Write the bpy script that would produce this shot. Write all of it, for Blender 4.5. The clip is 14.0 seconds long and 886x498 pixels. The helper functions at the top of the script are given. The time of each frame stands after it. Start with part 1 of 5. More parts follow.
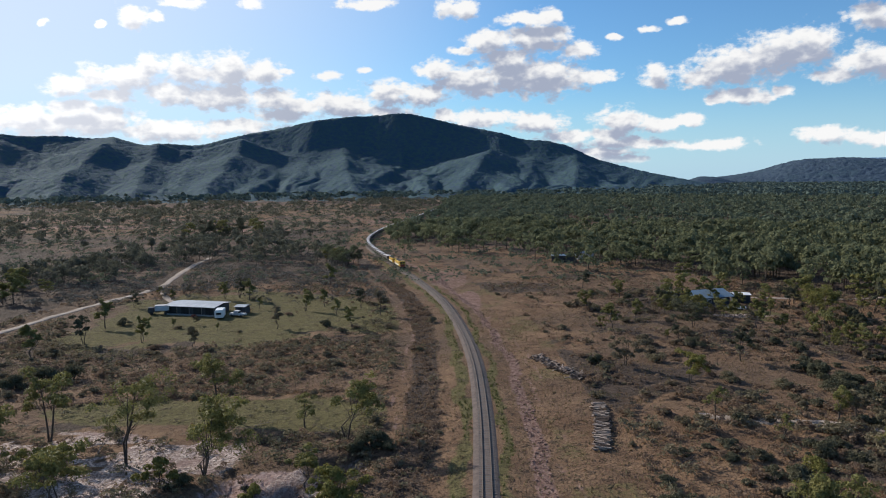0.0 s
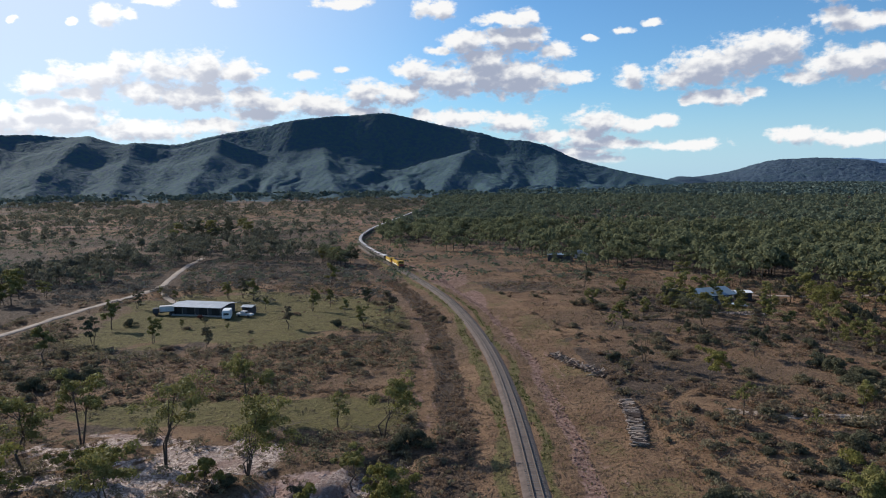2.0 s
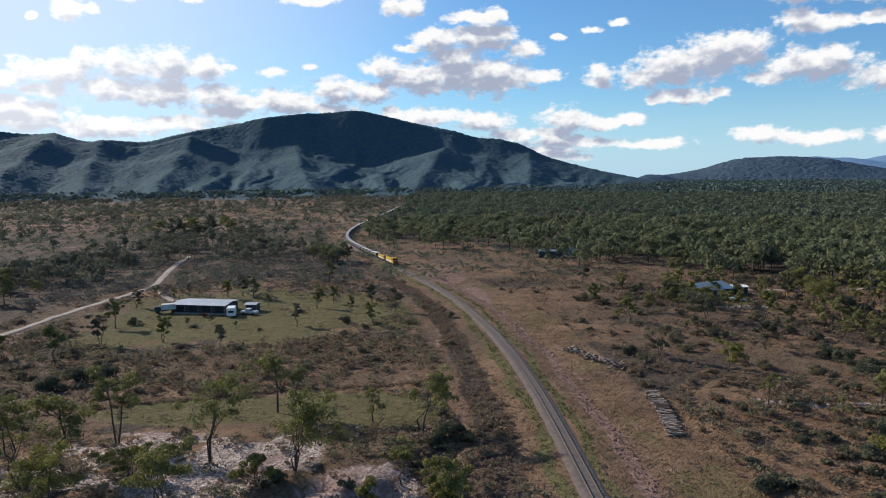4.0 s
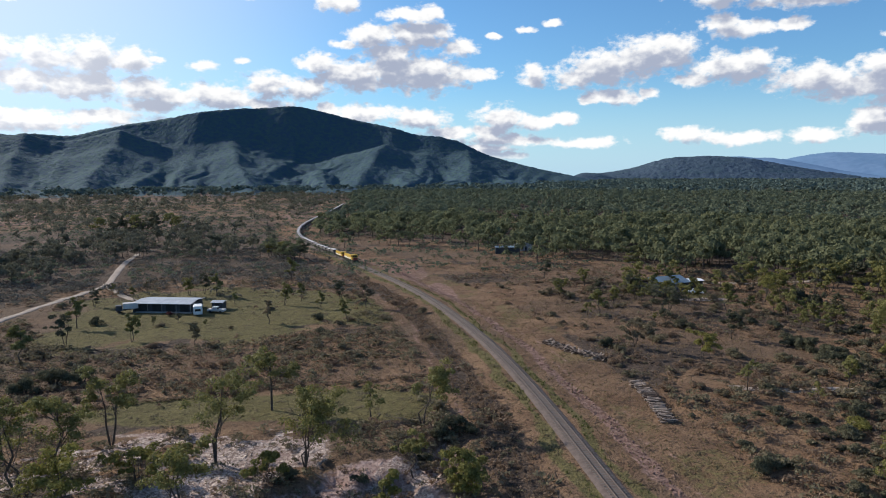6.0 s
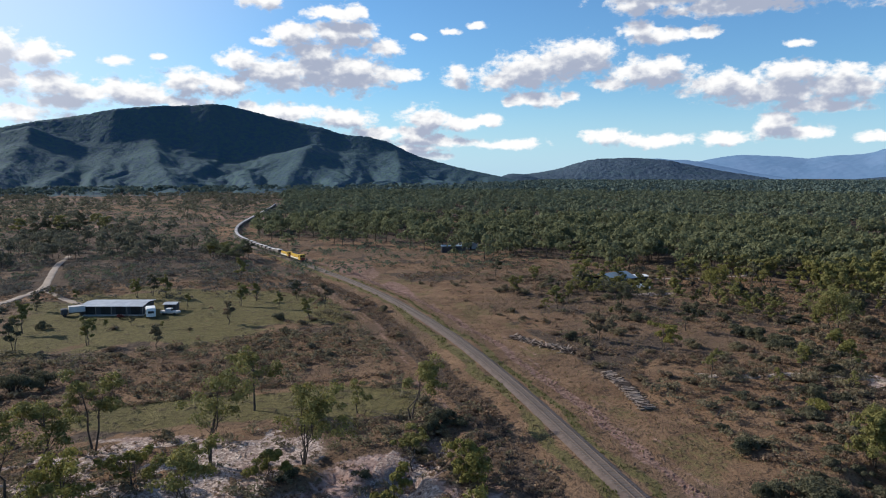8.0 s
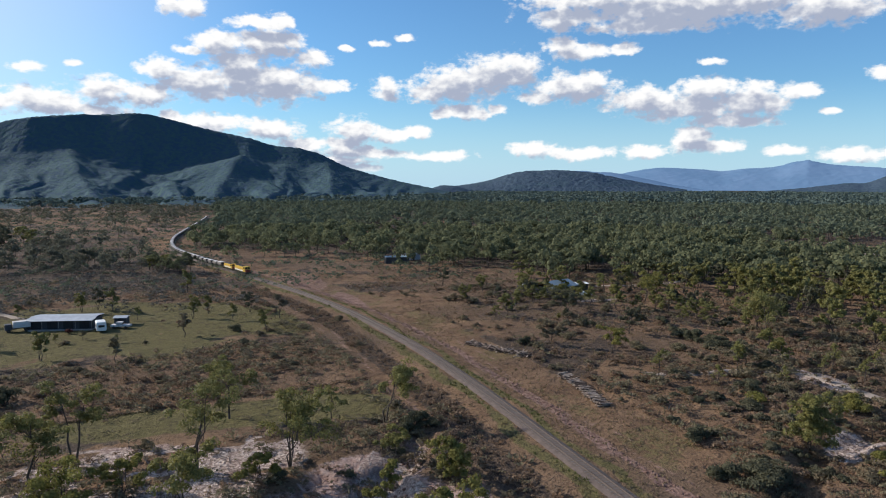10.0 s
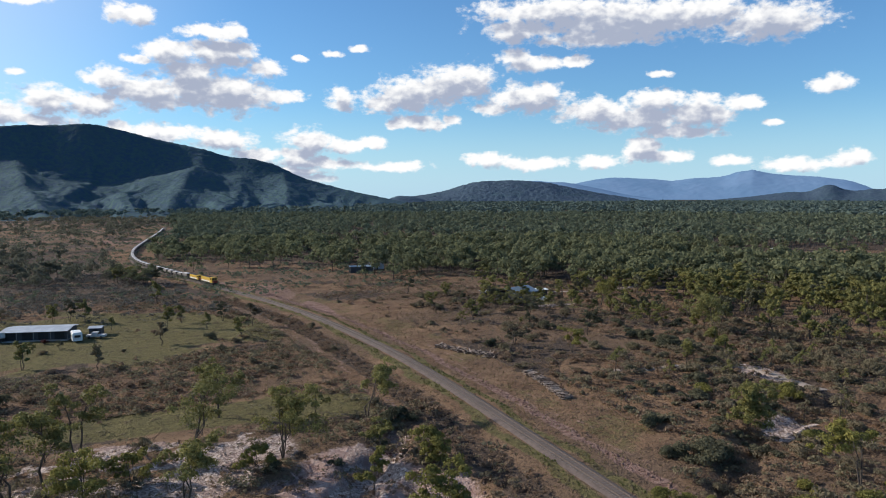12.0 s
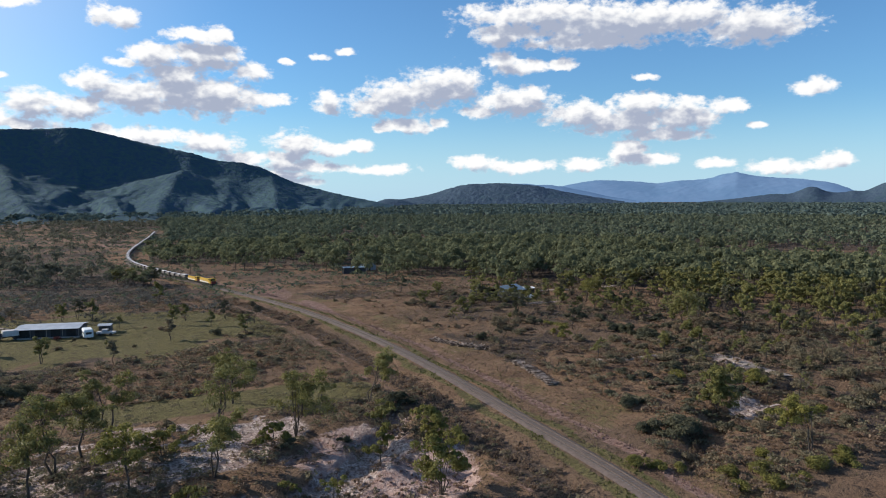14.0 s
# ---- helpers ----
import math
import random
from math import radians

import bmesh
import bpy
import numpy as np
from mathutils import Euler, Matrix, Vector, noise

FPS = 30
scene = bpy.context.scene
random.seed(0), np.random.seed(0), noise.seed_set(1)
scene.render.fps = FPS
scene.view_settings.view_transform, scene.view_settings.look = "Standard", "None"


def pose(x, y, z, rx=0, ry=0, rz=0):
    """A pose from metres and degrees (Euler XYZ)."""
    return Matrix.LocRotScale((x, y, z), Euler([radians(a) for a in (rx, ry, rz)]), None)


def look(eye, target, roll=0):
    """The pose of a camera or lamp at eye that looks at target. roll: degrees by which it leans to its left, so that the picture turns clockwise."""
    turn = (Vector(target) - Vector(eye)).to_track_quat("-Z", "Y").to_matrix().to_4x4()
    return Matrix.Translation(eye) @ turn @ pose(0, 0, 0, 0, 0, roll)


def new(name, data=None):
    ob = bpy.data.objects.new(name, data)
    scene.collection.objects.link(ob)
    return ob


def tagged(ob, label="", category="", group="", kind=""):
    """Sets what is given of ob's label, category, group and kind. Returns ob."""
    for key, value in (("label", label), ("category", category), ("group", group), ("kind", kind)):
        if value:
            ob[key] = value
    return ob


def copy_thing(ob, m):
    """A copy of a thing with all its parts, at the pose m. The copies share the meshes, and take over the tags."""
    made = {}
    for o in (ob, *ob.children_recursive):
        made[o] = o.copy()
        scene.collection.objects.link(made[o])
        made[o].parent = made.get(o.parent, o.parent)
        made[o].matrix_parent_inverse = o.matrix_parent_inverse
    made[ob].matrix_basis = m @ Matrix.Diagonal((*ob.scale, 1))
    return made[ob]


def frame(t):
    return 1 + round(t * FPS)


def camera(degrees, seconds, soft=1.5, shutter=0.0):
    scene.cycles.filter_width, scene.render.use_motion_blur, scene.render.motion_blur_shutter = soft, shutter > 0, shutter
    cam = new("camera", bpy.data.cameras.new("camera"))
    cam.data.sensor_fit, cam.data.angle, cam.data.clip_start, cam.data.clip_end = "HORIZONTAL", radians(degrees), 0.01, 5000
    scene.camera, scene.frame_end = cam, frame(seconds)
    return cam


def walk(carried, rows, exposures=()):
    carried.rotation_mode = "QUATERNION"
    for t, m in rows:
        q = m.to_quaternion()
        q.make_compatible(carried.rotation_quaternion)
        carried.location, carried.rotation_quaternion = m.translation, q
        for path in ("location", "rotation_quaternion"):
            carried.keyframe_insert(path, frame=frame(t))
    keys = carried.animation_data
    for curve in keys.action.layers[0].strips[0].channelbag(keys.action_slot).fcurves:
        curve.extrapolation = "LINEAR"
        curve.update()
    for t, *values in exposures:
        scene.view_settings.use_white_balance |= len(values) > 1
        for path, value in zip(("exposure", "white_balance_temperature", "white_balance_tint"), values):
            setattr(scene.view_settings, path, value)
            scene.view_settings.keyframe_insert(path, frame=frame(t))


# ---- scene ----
# ---------------------------------------------------------------- camera
cam = camera(64.7, 14.0, soft=1.05)
PATH = [  # seconds, x, y, z, yaw, pitch, roll
    (0, 20.00, 0.00, 38.41, -0.92, -5.93, -0.52),
    (0.5, 18.14, -0.08, 38.42, -1.40, -5.96, -0.52),
    (1, 15.95, -0.04, 38.41, -1.78, -5.97, -0.47),
    (1.5, 13.72, -0.04, 38.39, -2.16, -5.94, -0.49),
    (2, 11.39, -0.04, 38.31, -2.76, -5.95, -0.50),
    (2.5, 8.76, -0.04, 38.21, -3.48, -5.96, -0.50),
    (5, -3.17, 0.12, 37.81, -7.37, -6.30, -0.36),
    (5.5, -5.57, 0.22, 37.76, -9.00, -6.35, -0.26),
    (6, -7.92, 0.37, 37.66, -10.37, -6.36, -0.14),
    (6.5, -10.26, 0.57, 37.50, -11.87, -6.39, -0.07),
    (7, -12.60, 0.82, 37.33, -13.38, -6.36, 0.03),
    (7.5, -14.91, 0.97, 37.20, -14.96, -6.42, 0.05),
    (8, -17.09, 1.15, 37.13, -16.40, -6.31, 0.09),
    (10.5, -26.61, -3.46, 37.34, -23.61, -5.04, 0.15),
    (11, -28.33, -5.20, 37.34, -24.88, -4.73, 0.09),
    (11.5, -29.91, -7.18, 37.46, -25.39, -4.58, 0.00),
    (12, -31.39, -9.25, 37.60, -25.76, -4.51, -0.08),
    (12.5, -32.99, -11.44, 37.68, -26.30, -4.43, -0.09),
    (13, -34.61, -13.60, 37.68, -26.74, -4.37, -0.13),
    (13.5, -36.08, -15.97, 37.65, -26.83, -4.31, -0.21),
    (14, -37.52, -18.43, 37.56, -26.80, -4.27, -0.25),
]
walk(cam, [(t, pose(x, y, z, 90 + pitch, -roll, yaw)) for t, x, y, z, yaw, pitch, roll in PATH], exposures=[(0, 0.08), (2.5, 0.1), (6.5, 0.18), (14, 0.18)])

# ---------------------------------------------------------------- sun and sky
SUN_AZ, SUN_EL = -50.0, 27.0  # degrees clockwise from +y, degrees above the horizon
SKY, CLOUD = 0.1, 0.89
sun = new("sun", bpy.data.lights.new("sun", "SUN"))
sun.data.energy, sun.data.angle, sun.data.color = 4.8, radians(0.53), (1.0, 0.94, 0.85)
to_sun = Vector((math.sin(radians(SUN_AZ)) * math.cos(radians(SUN_EL)), math.cos(radians(SUN_AZ)) * math.cos(radians(SUN_EL)), math.sin(radians(SUN_EL))))
sun.matrix_world = look(to_sun * 300, (0, 0, 0))

# puffs of cumulus: azimuth, elevation, half width, half height, all in degrees
CLOUDS_A = [(-29, 4.1, 2.7, 1.3), (-28.1, 10.9, 0.4, 0.3), (-26.8, 6.7, 1.6, 0.9), (-26.5, 5.2, 2.2, 0.6), (-25.1, 4.3, 3.4, 1.3), (-25.1, 7.3, 1.3, 1), (-24.3, 11, 0.4, 0.3), (-24.1, 6, 1.9, 0.5),
            (-22.9, 7.4, 2.3, 1), (-22.3, 11.6, 1.1, 0.9), (-21.1, 8.3, 1.5, 0.9), (-20.8, 11.8, 0.8, 0.4), (-20.2, 3.6, 4.3, 0.9), (-20, 6.3, 2, 0.9), (-19, 12.9, 1.8, 0.4), (-18.8, 8, 1.8, 1.2),
            (-16.4, 6.2, 3.6, 1.2), (-15.9, 8.3, 2.5, 1.5), (-15.2, 4, 3.6, 0.7), (-13.8, 13.1, 1.2, 0.4), (-13.2, 8.1, 2, 1), (-12.6, 6.1, 2.5, 1)]
CLOUDS_B = [(-11.8, 4.9, 2.5, 0.6), (-11.5, 8.2, 0.9, 0.3), (-10.5, 5.6, 2.1, 0.8), (-8.1, 7.9, 1.3, 0.4), (-7.4, 5.8, 2.9, 1.1), (-5.6, 5.2, 5.1, 0.5), (-5.2, 8.3, 0.8, 0.3), (-5, 13.3, 2.5, 0.5),
            (-3.5, 6.7, 2, 1.2), (-0.8, 6.5, 2.3, 1), (0.4, 8.4, 1.7, 1), (1.2, 4.9, 1.3, 0.6), (2.2, 13, 1.9, 0.9), (2.6, 9.8, 1.2, 0.4), (3.1, 7.6, 3.4, 1.4), (4, 4.6, 3.4, 0.8),
            (4.9, 10.5, 2.5, 1), (6.2, 7.9, 2.5, 1.6), (6.2, 9.2, 2.5, 0.9), (7.6, 12.1, 2.5, 0.6), (8.5, 4.2, 2.9, 0.9), (8.5, 10.6, 3.2, 1.3)]
CLOUDS_C = [(8.9, 7.6, 3.8, 1.6), (9.3, 12.2, 1.3, 0.8), (10.7, 3.1, 2.5, 0.6), (11.6, 9.6, 1.7, 0.7), (12.4, 7.7, 2.5, 0.7), (13.4, 1.9, 3.3, 0.5), (14.2, 3.2, 1.6, 0.6), (14.3, 10.6, 0.9, 0.3),
            (14.7, 1.2, 2.5, 0.4), (15.1, 2.4, 4.5, 0.6), (15.1, 4.2, 2.5, 1.1), (16.9, 10.9, 1, 0.3), (17.6, 3.8, 2, 0.7), (17.6, 7.5, 1.4, 1), (19.1, 11.4, 1, 0.3), (19.9, 4.2, 1.4, 0.6),
            (21, 7.3, 1.8, 1), (21.8, 2.2, 2.9, 0.5), (21.9, 5.5, 1.1, 0.5), (23.2, 7.9, 3.4, 1.6), (23.6, 5.8, 2.5, 0.6), (24.7, 5.6, 2, 0.6)]
CLOUDS_D = [(26.2, 8.6, 3.2, 1.7), (26.5, 5.9, 0.8, 0.4), (28.3, 8.9, 2, 1.6), (29.3, 2.8, 2, 0.7), (29.9, 6.8, 1.6, 0.6), (31.7, 10.5, 1.6, 1), (31.7, 12.8, 2.7, 1.1), (32.8, 7.6, 3.7, 1.3),
            (32.9, 2.4, 3.8, 0.6), (33.3, 10.3, 2, 0.6), (34.5, 14.1, 6.7, 1.2), (36.3, 10.4, 1.2, 0.5), (38.2, 2.5, 2.5, 0.6), (38.2, 6.4, 3.7, 1.2), (38.5, 12, 5.9, 0.8), (41.4, 13.2, 10.9, 1.6),
            (41.6, 3.5, 1.5, 1), (41.6, 5.8, 5, 1.1), (42.4, 7, 2.3, 1.1), (42.7, 9.1, 1, 0.3), (43.5, 2.9, 2.2, 0.7), (44.1, 4.7, 3.8, 0.5)]
CLOUDS_E = [(45.7, 6.2, 2.7, 1.4), (48.1, 2.5, 1.8, 0.4), (48.6, 6.7, 1.8, 0.6), (50.4, 12.3, 4.3, 1.4), (50.9, 5.2, 0.8, 0.3), (52.3, 2.1, 2.5, 0.6), (54.5, 7.8, 1.4, 0.8), (55.8, 2.5, 1.5, 0.7), (60, 17, 7, 1.8), (66, 3, 5, 1), (68, 8, 5, 1.5), (-42, 4.5, 7, 1.6), (-36, 3.5, 6, 1), (-38, 8.5, 4.5, 1.4), (-30, 16, 5, 1.6), (10, 20, 9, 2), (-10, 26, 8, 2.2), (40, 27, 9, 2.4)]


class Nodes:
    """Short calls for building node trees."""

    def __init__(self, tree):
        self.tree = tree

    def add(self, kind):
        return self.tree.nodes.new(kind)

    def join(self, a, b):
        self.tree.links.new(a, b)

    def put(self, socket, value):
        if isinstance(value, bpy.types.NodeSocket):
            self.join(value, socket)
        else:
            socket.default_value = value

    def math(self, op, a, b=0.0, c=0.0, clamp=False):
        node = self.add("ShaderNodeMath")
        node.operation, node.use_clamp = op, clamp
        for socket, value in zip(node.inputs, (a, b, c)):
            self.put(socket, value)
        return node.outputs[0]

    def vec(self, op, a, b=(0, 0, 0), c=(0, 0, 0)):
        node = self.add("ShaderNodeVectorMath")
        node.operation = op
        for socket, value in zip(node.inputs, (a, b, c)):
            self.put(socket, value)
        return node.outputs["Value"] if op in ("LENGTH", "DOT_PRODUCT") else node.outputs["Vector"]

    def noise(self, vector, scale, detail=4.0, rough=0.55, distortion=0.0):
        node = self.add("ShaderNodeTexNoise")
        self.put(node.inputs["Vector"], vector)
        node.inputs["Scale"].default_value, node.inputs["Detail"].default_value = scale, detail
        node.inputs["Roughness"].default_value, node.inputs["Distortion"].default_value = rough, distortion
        return node.outputs["Fac"]

    def ramp(self, value, low, high, a=0.0, b=1.0):
        node = self.add("ShaderNodeMapRange")
        node.interpolation_type = "SMOOTHSTEP"
        for socket, v in zip(node.inputs, (value, low, high, a, b)):
            self.put(socket, v)
        return node.outputs[0]

    def mix(self, fac, a, b):
        node = self.add("ShaderNodeMix")
        node.data_type = "RGBA"
        self.put(node.inputs[0], fac)
        for socket, value in ((node.inputs[6], a), (node.inputs[7], b)):
            self.put(socket, (*value, 1.0) if isinstance(value, tuple) and len(value) == 3 else value)
        return node.outputs[2]


def cloud_field():
    """A node group: from (azimuth, elevation) in degrees to how deep in cloud that direction lies."""
    tree = bpy.data.node_groups.new("cloud_field", "ShaderNodeTree")
    tree.interface.new_socket("Place", in_out="INPUT", socket_type="NodeSocketVector")
    tree.interface.new_socket("Depth", in_out="OUTPUT", socket_type="NodeSocketFloat")
    tree.interface.new_socket("Mass", in_out="OUTPUT", socket_type="NodeSocketFloat")
    n = Nodes(tree)
    place, out = n.add("NodeGroupInput").outputs[0], n.add("NodeGroupOutput")
    warp = n.add("ShaderNodeTexNoise")
    n.put(warp.inputs["Vector"], place)
    warp.inputs["Scale"].default_value, warp.inputs["Detail"].default_value = 0.6, 2.0
    bent = n.vec("MULTIPLY_ADD", n.vec("SUBTRACT", warp.outputs["Color"], (0.5, 0.5, 0.5)), (1.3, 0.6, 0), place)
    least = None
    for az, el, w, h in CLOUDS_A + CLOUDS_B + CLOUDS_C + CLOUDS_D + CLOUDS_E:
        r = n.vec("LENGTH", n.vec("MULTIPLY_ADD", bent, (1 / w, 1 / h, 0), (-az / w, -el / h, 0)))
        least = r if least is None else n.math("SMOOTH_MIN", least, r, 0.25)
    tall = n.vec("MULTIPLY", place, (1.0, 1.5, 1.0))
    billow = n.noise(tall, 0.75, 6.0, 0.55, 0.15)
    wisps = n.math("MULTIPLY", n.math("SUBTRACT", n.noise(tall, 2.4, 4.0, 0.55), 0.5), 0.6)
    solid = n.math("ADD", n.math("SUBTRACT", 1.05, least), wisps)
    n.join(n.math("MULTIPLY_ADD", n.math("SUBTRACT", billow, 0.5), 1.7, solid), out.inputs[0])
    lumps = n.noise(tall, 0.75, 2.5, 0.5, 0.15)
    n.join(n.math("MULTIPLY_ADD", n.math("SUBTRACT", lumps, 0.5), 1.7, n.math("SUBTRACT", 1.10, least)), out.inputs[1])
    return tree


def build_world():
    world = bpy.data.worlds.new("sky")
    scene.world = world
    world.use_nodes = True
    tree = world.node_tree
    tree.nodes.clear()
    n = Nodes(tree)
    sky = n.add("ShaderNodeTexSky")
    sky.sky_type, sky.sun_disc, sky.sun_elevation, sky.sun_rotation = "NISHITA", False, radians(SUN_EL), radians(SUN_AZ)
    sky.air_density, sky.dust_density, sky.ozone_density, sky.altitude = 1.0, 0.35, 3.5, 0
    way = n.add("ShaderNodeTexCoord").outputs["Generated"]
    split = n.add("ShaderNodeSeparateXYZ")
    n.join(way, split.inputs[0])
    az = n.math("MULTIPLY", n.math("ARCTAN2", split.outputs[0], split.outputs[1]), 57.2958)
    el = n.math("MULTIPLY", n.math("ARCSINE", split.outputs[2]), 57.2958)
    place = n.add("ShaderNodeCombineXYZ")
    n.join(az, place.inputs[0])
    n.join(el, place.inputs[1])
    field = cloud_field()
    samples = []
    for shift in ((0, 0, 0), (-0.3, 1.0, 0)):
        group = n.add("ShaderNodeGroup")
        group.node_tree = field
        n.join(n.vec("ADD", place.outputs[0], shift), group.inputs[0])
        samples.append(group)
    haze = n.ramp(el, -1.0, 8.0, 0.7, 0.0)
    cover = n.math("MULTIPLY", n.ramp(samples[0].outputs[0], -0.06, 0.5), n.ramp(el, 0.2, 1.6))
    puffs = n.noise(n.vec("MULTIPLY", place.outputs[0], (1.0, 1.4, 1.0)), 1.6, 4.0, 0.55, 0.3)
    heavy = n.math("MULTIPLY_ADD", n.math("SUBTRACT", puffs, 0.5), 0.7, samples[1].outputs[1])
    lit = n.math("MULTIPLY", n.ramp(heavy, -0.1, 0.8), n.ramp(samples[0].outputs[1], -0.15, 0.25))
    lit = n.math("MULTIPLY", lit, n.ramp(n.vec("DOT_PRODUCT", way, tuple(to_sun)), 0.65, 0.95, 1.0, 0.45))
    shade = n.mix(lit, (1.0, 1.0, 1.0), (0.40, 0.45, 0.58))
    glare = n.ramp(n.vec("DOT_PRODUCT", way, tuple(to_sun)), 0.70, 1.0, CLOUD, CLOUD * 1.3)
    cloud = n.vec("MULTIPLY", shade, glare)
    blue = n.vec("MULTIPLY", sky.outputs[0], (SKY * 0.74, SKY * 1.06, SKY * 1.28))
    glow = n.ramp(n.vec("DOT_PRODUCT", way, tuple(to_sun)), 0.52, 1.0, 0.0, 0.95)
    blue = n.mix(glow, blue, (0.66, 0.76, 0.92))
    blue = n.mix(haze, blue, (0.46, 0.69, 0.90))
    back = n.add("ShaderNodeBackground")
    n.join(n.mix(cover, blue, cloud), back.inputs["Color"])
    n.join(back.outputs[0], n.add("ShaderNodeOutputWorld").inputs[0])


build_world()

# ---------------------------------------------------------------- shared tools
def hashed(i, j, seed):
    n = (i.astype(np.int64) * 374761393 + j.astype(np.int64) * 668265263 + seed * 974634777) & 0xFFFFFFFF
    n = ((n ^ (n >> 13)) * 1274126177) & 0xFFFFFFFF
    return ((n ^ (n >> 16)) & 0xFFFF) / 65535.0


def value_noise(x, y, seed=0):
    i, j = np.floor(x), np.floor(y)
    u, v = x - i, y - j
    u, v = u * u * (3 - 2 * u), v * v * (3 - 2 * v)
    a, b, c, d = hashed(i, j, seed), hashed(i + 1, j, seed), hashed(i, j + 1, seed), hashed(i + 1, j + 1, seed)
    return (a * (1 - u) + b * u) * (1 - v) + (c * (1 - u) + d * u) * v


def fbm(x, y, seed=0, octaves=4):
    total, size, gain = 0.0, 1.0, 0.5
    for k in range(octaves):
        total = total + gain * value_noise(x * size, y * size, seed + 17 * k)
        size, gain = size * 2.03, gain * 0.5
    return total / (1 - 0.5**octaves)


def step(a, b, x):
    t = np.clip((x - a) / (b - a), 0, 1)
    return t * t * (3 - 2 * t)


def smooth_line(points, spacing):
    """A Catmull-Rom line through a few points, resampled evenly."""
    p = np.array([points[0], *points, points[-1]], float)
    p[0], p[-1] = 2 * p[1] - p[2], 2 * p[-2] - p[-3]
    t = np.linspace(0, 1, 40, endpoint=False)[:, None]
    out = []
    for a, b, c, d in zip(p, p[1:], p[2:], p[3:]):
        out.append(0.5 * (2 * b + (c - a) * t + (2 * a - 5 * b + 4 * c - d) * t**2 + (3 * b - a - 3 * c + d) * t**3))
    out = np.concatenate([*out, p[-2:-1]])
    run = np.r_[0, np.cumsum(np.hypot(*np.diff(out, axis=0).T))]
    s = np.arange(0, run[-1], spacing)
    return np.stack([np.interp(s, run, out[:, 0]), np.interp(s, run, out[:, 1])], 1)


def beside(line, x, y):
    """Signed distance to a line (positive to its right) for arrays of places."""
    best, sign = np.full(x.shape, 1e9), np.zeros(x.shape)
    for (ax, ay), (bx, by) in zip(line[:-1], line[1:]):
        dx, dy = bx - ax, by - ay
        t = np.clip(((x - ax) * dx + (y - ay) * dy) / (dx * dx + dy * dy), 0, 1)
        d = np.hypot(x - ax - t * dx, y - ay - t * dy)
        near = d < best
        best = np.where(near, d, best)
        sign = np.where(near, np.sign((x - ax) * dy - (y - ay) * dx), sign)
    return best * sign


def mesh_from(name, verts, faces, materials=(), slots=None, smooth=False):
    """A mesh from an array of places and an array of faces that all have as many corners."""
    verts, faces = np.asarray(verts, np.float32), np.asarray(faces, np.int32)
    mesh = bpy.data.meshes.new(name)
    mesh.vertices.add(len(verts))
    mesh.vertices.foreach_set("co", verts.ravel())
    mesh.loops.add(faces.size)
    mesh.loops.foreach_set("vertex_index", faces.ravel())
    mesh.polygons.add(len(faces))
    mesh.polygons.foreach_set("loop_start", np.arange(0, faces.size, faces.shape[1], dtype=np.int32))
    mesh.polygons.foreach_set("loop_total", np.full(len(faces), faces.shape[1], np.int32))
    if slots is not None:
        mesh.polygons.foreach_set("material_index", np.asarray(slots, np.int32))
    if smooth:
        mesh.polygons.foreach_set("use_smooth", np.ones(len(faces), bool))
    mesh.update(calc_edges=True)
    for m in materials:
        mesh.materials.append(m)
    return mesh


def part(name, bm, material, parent, label=""):
    mesh = bpy.data.meshes.new(name)
    bm.to_mesh(mesh)
    bm.free()
    mesh.materials.append(material)
    ob = new(name, mesh)
    ob.parent = parent
    return tagged(ob, label)


def box(bm, x0, x1, y0, y1, z0, z1, bevel=0.0):
    made = bmesh.ops.create_cube(bm, size=1.0, matrix=Matrix.LocRotScale(((x0 + x1) / 2, (y0 + y1) / 2, (z0 + z1) / 2), None, (x1 - x0, y1 - y0, z1 - z0)))
    if bevel:
        edges = {e for v in made["verts"] for e in v.link_edges}
        bmesh.ops.bevel(bm, geom=list(edges), offset=bevel, segments=2, affect="EDGES")
    return bm


def rod(bm, a, b, r, sides=8, r2=None):
    a, b = Vector(a), Vector(b)
    m = Matrix.Translation((a + b) / 2) @ (b - a).to_track_quat("Z", "Y").to_matrix().to_4x4()
    bmesh.ops.create_cone(bm, cap_ends=True, segments=sides, radius1=r, radius2=r if r2 is None else r2, depth=(b - a).length, matrix=m)
    return bm


def boxes(*rows, bevel=0.0):
    bm = bmesh.new()
    for row in rows:
        box(bm, *row, bevel=bevel)
    return bm


def empty(name, x, y, z=0.0, turn=0.0):
    ob = new(name)
    ob.matrix_basis = pose(x, y, z, 0, 0, turn)
    return ob


# ---------------------------------------------------------------- materials
def material(name, build, rough=0.9, metal=0.0, spec=0.3):
    m = bpy.data.materials.new(name)
    m.use_nodes = True
    n = Nodes(m.node_tree)
    shader = m.node_tree.nodes["Principled BSDF"]
    shader.inputs["Roughness"].default_value, shader.inputs["Metallic"].default_value = rough, metal
    shader.inputs["Specular IOR Level"].default_value = spec
    n.put(shader.inputs["Base Color"], build(n, shader))
    return m


def spot(n):
    return n.add("ShaderNodeTexCoord").outputs["Object"]


def bump(n, shader, height, strength, distance):
    node = n.add("ShaderNodeBump")
    n.put(node.inputs["Height"], height)
    node.inputs["Strength"].default_value, node.inputs["Distance"].default_value = strength, distance
    n.join(node.outputs[0], shader.inputs["Normal"])


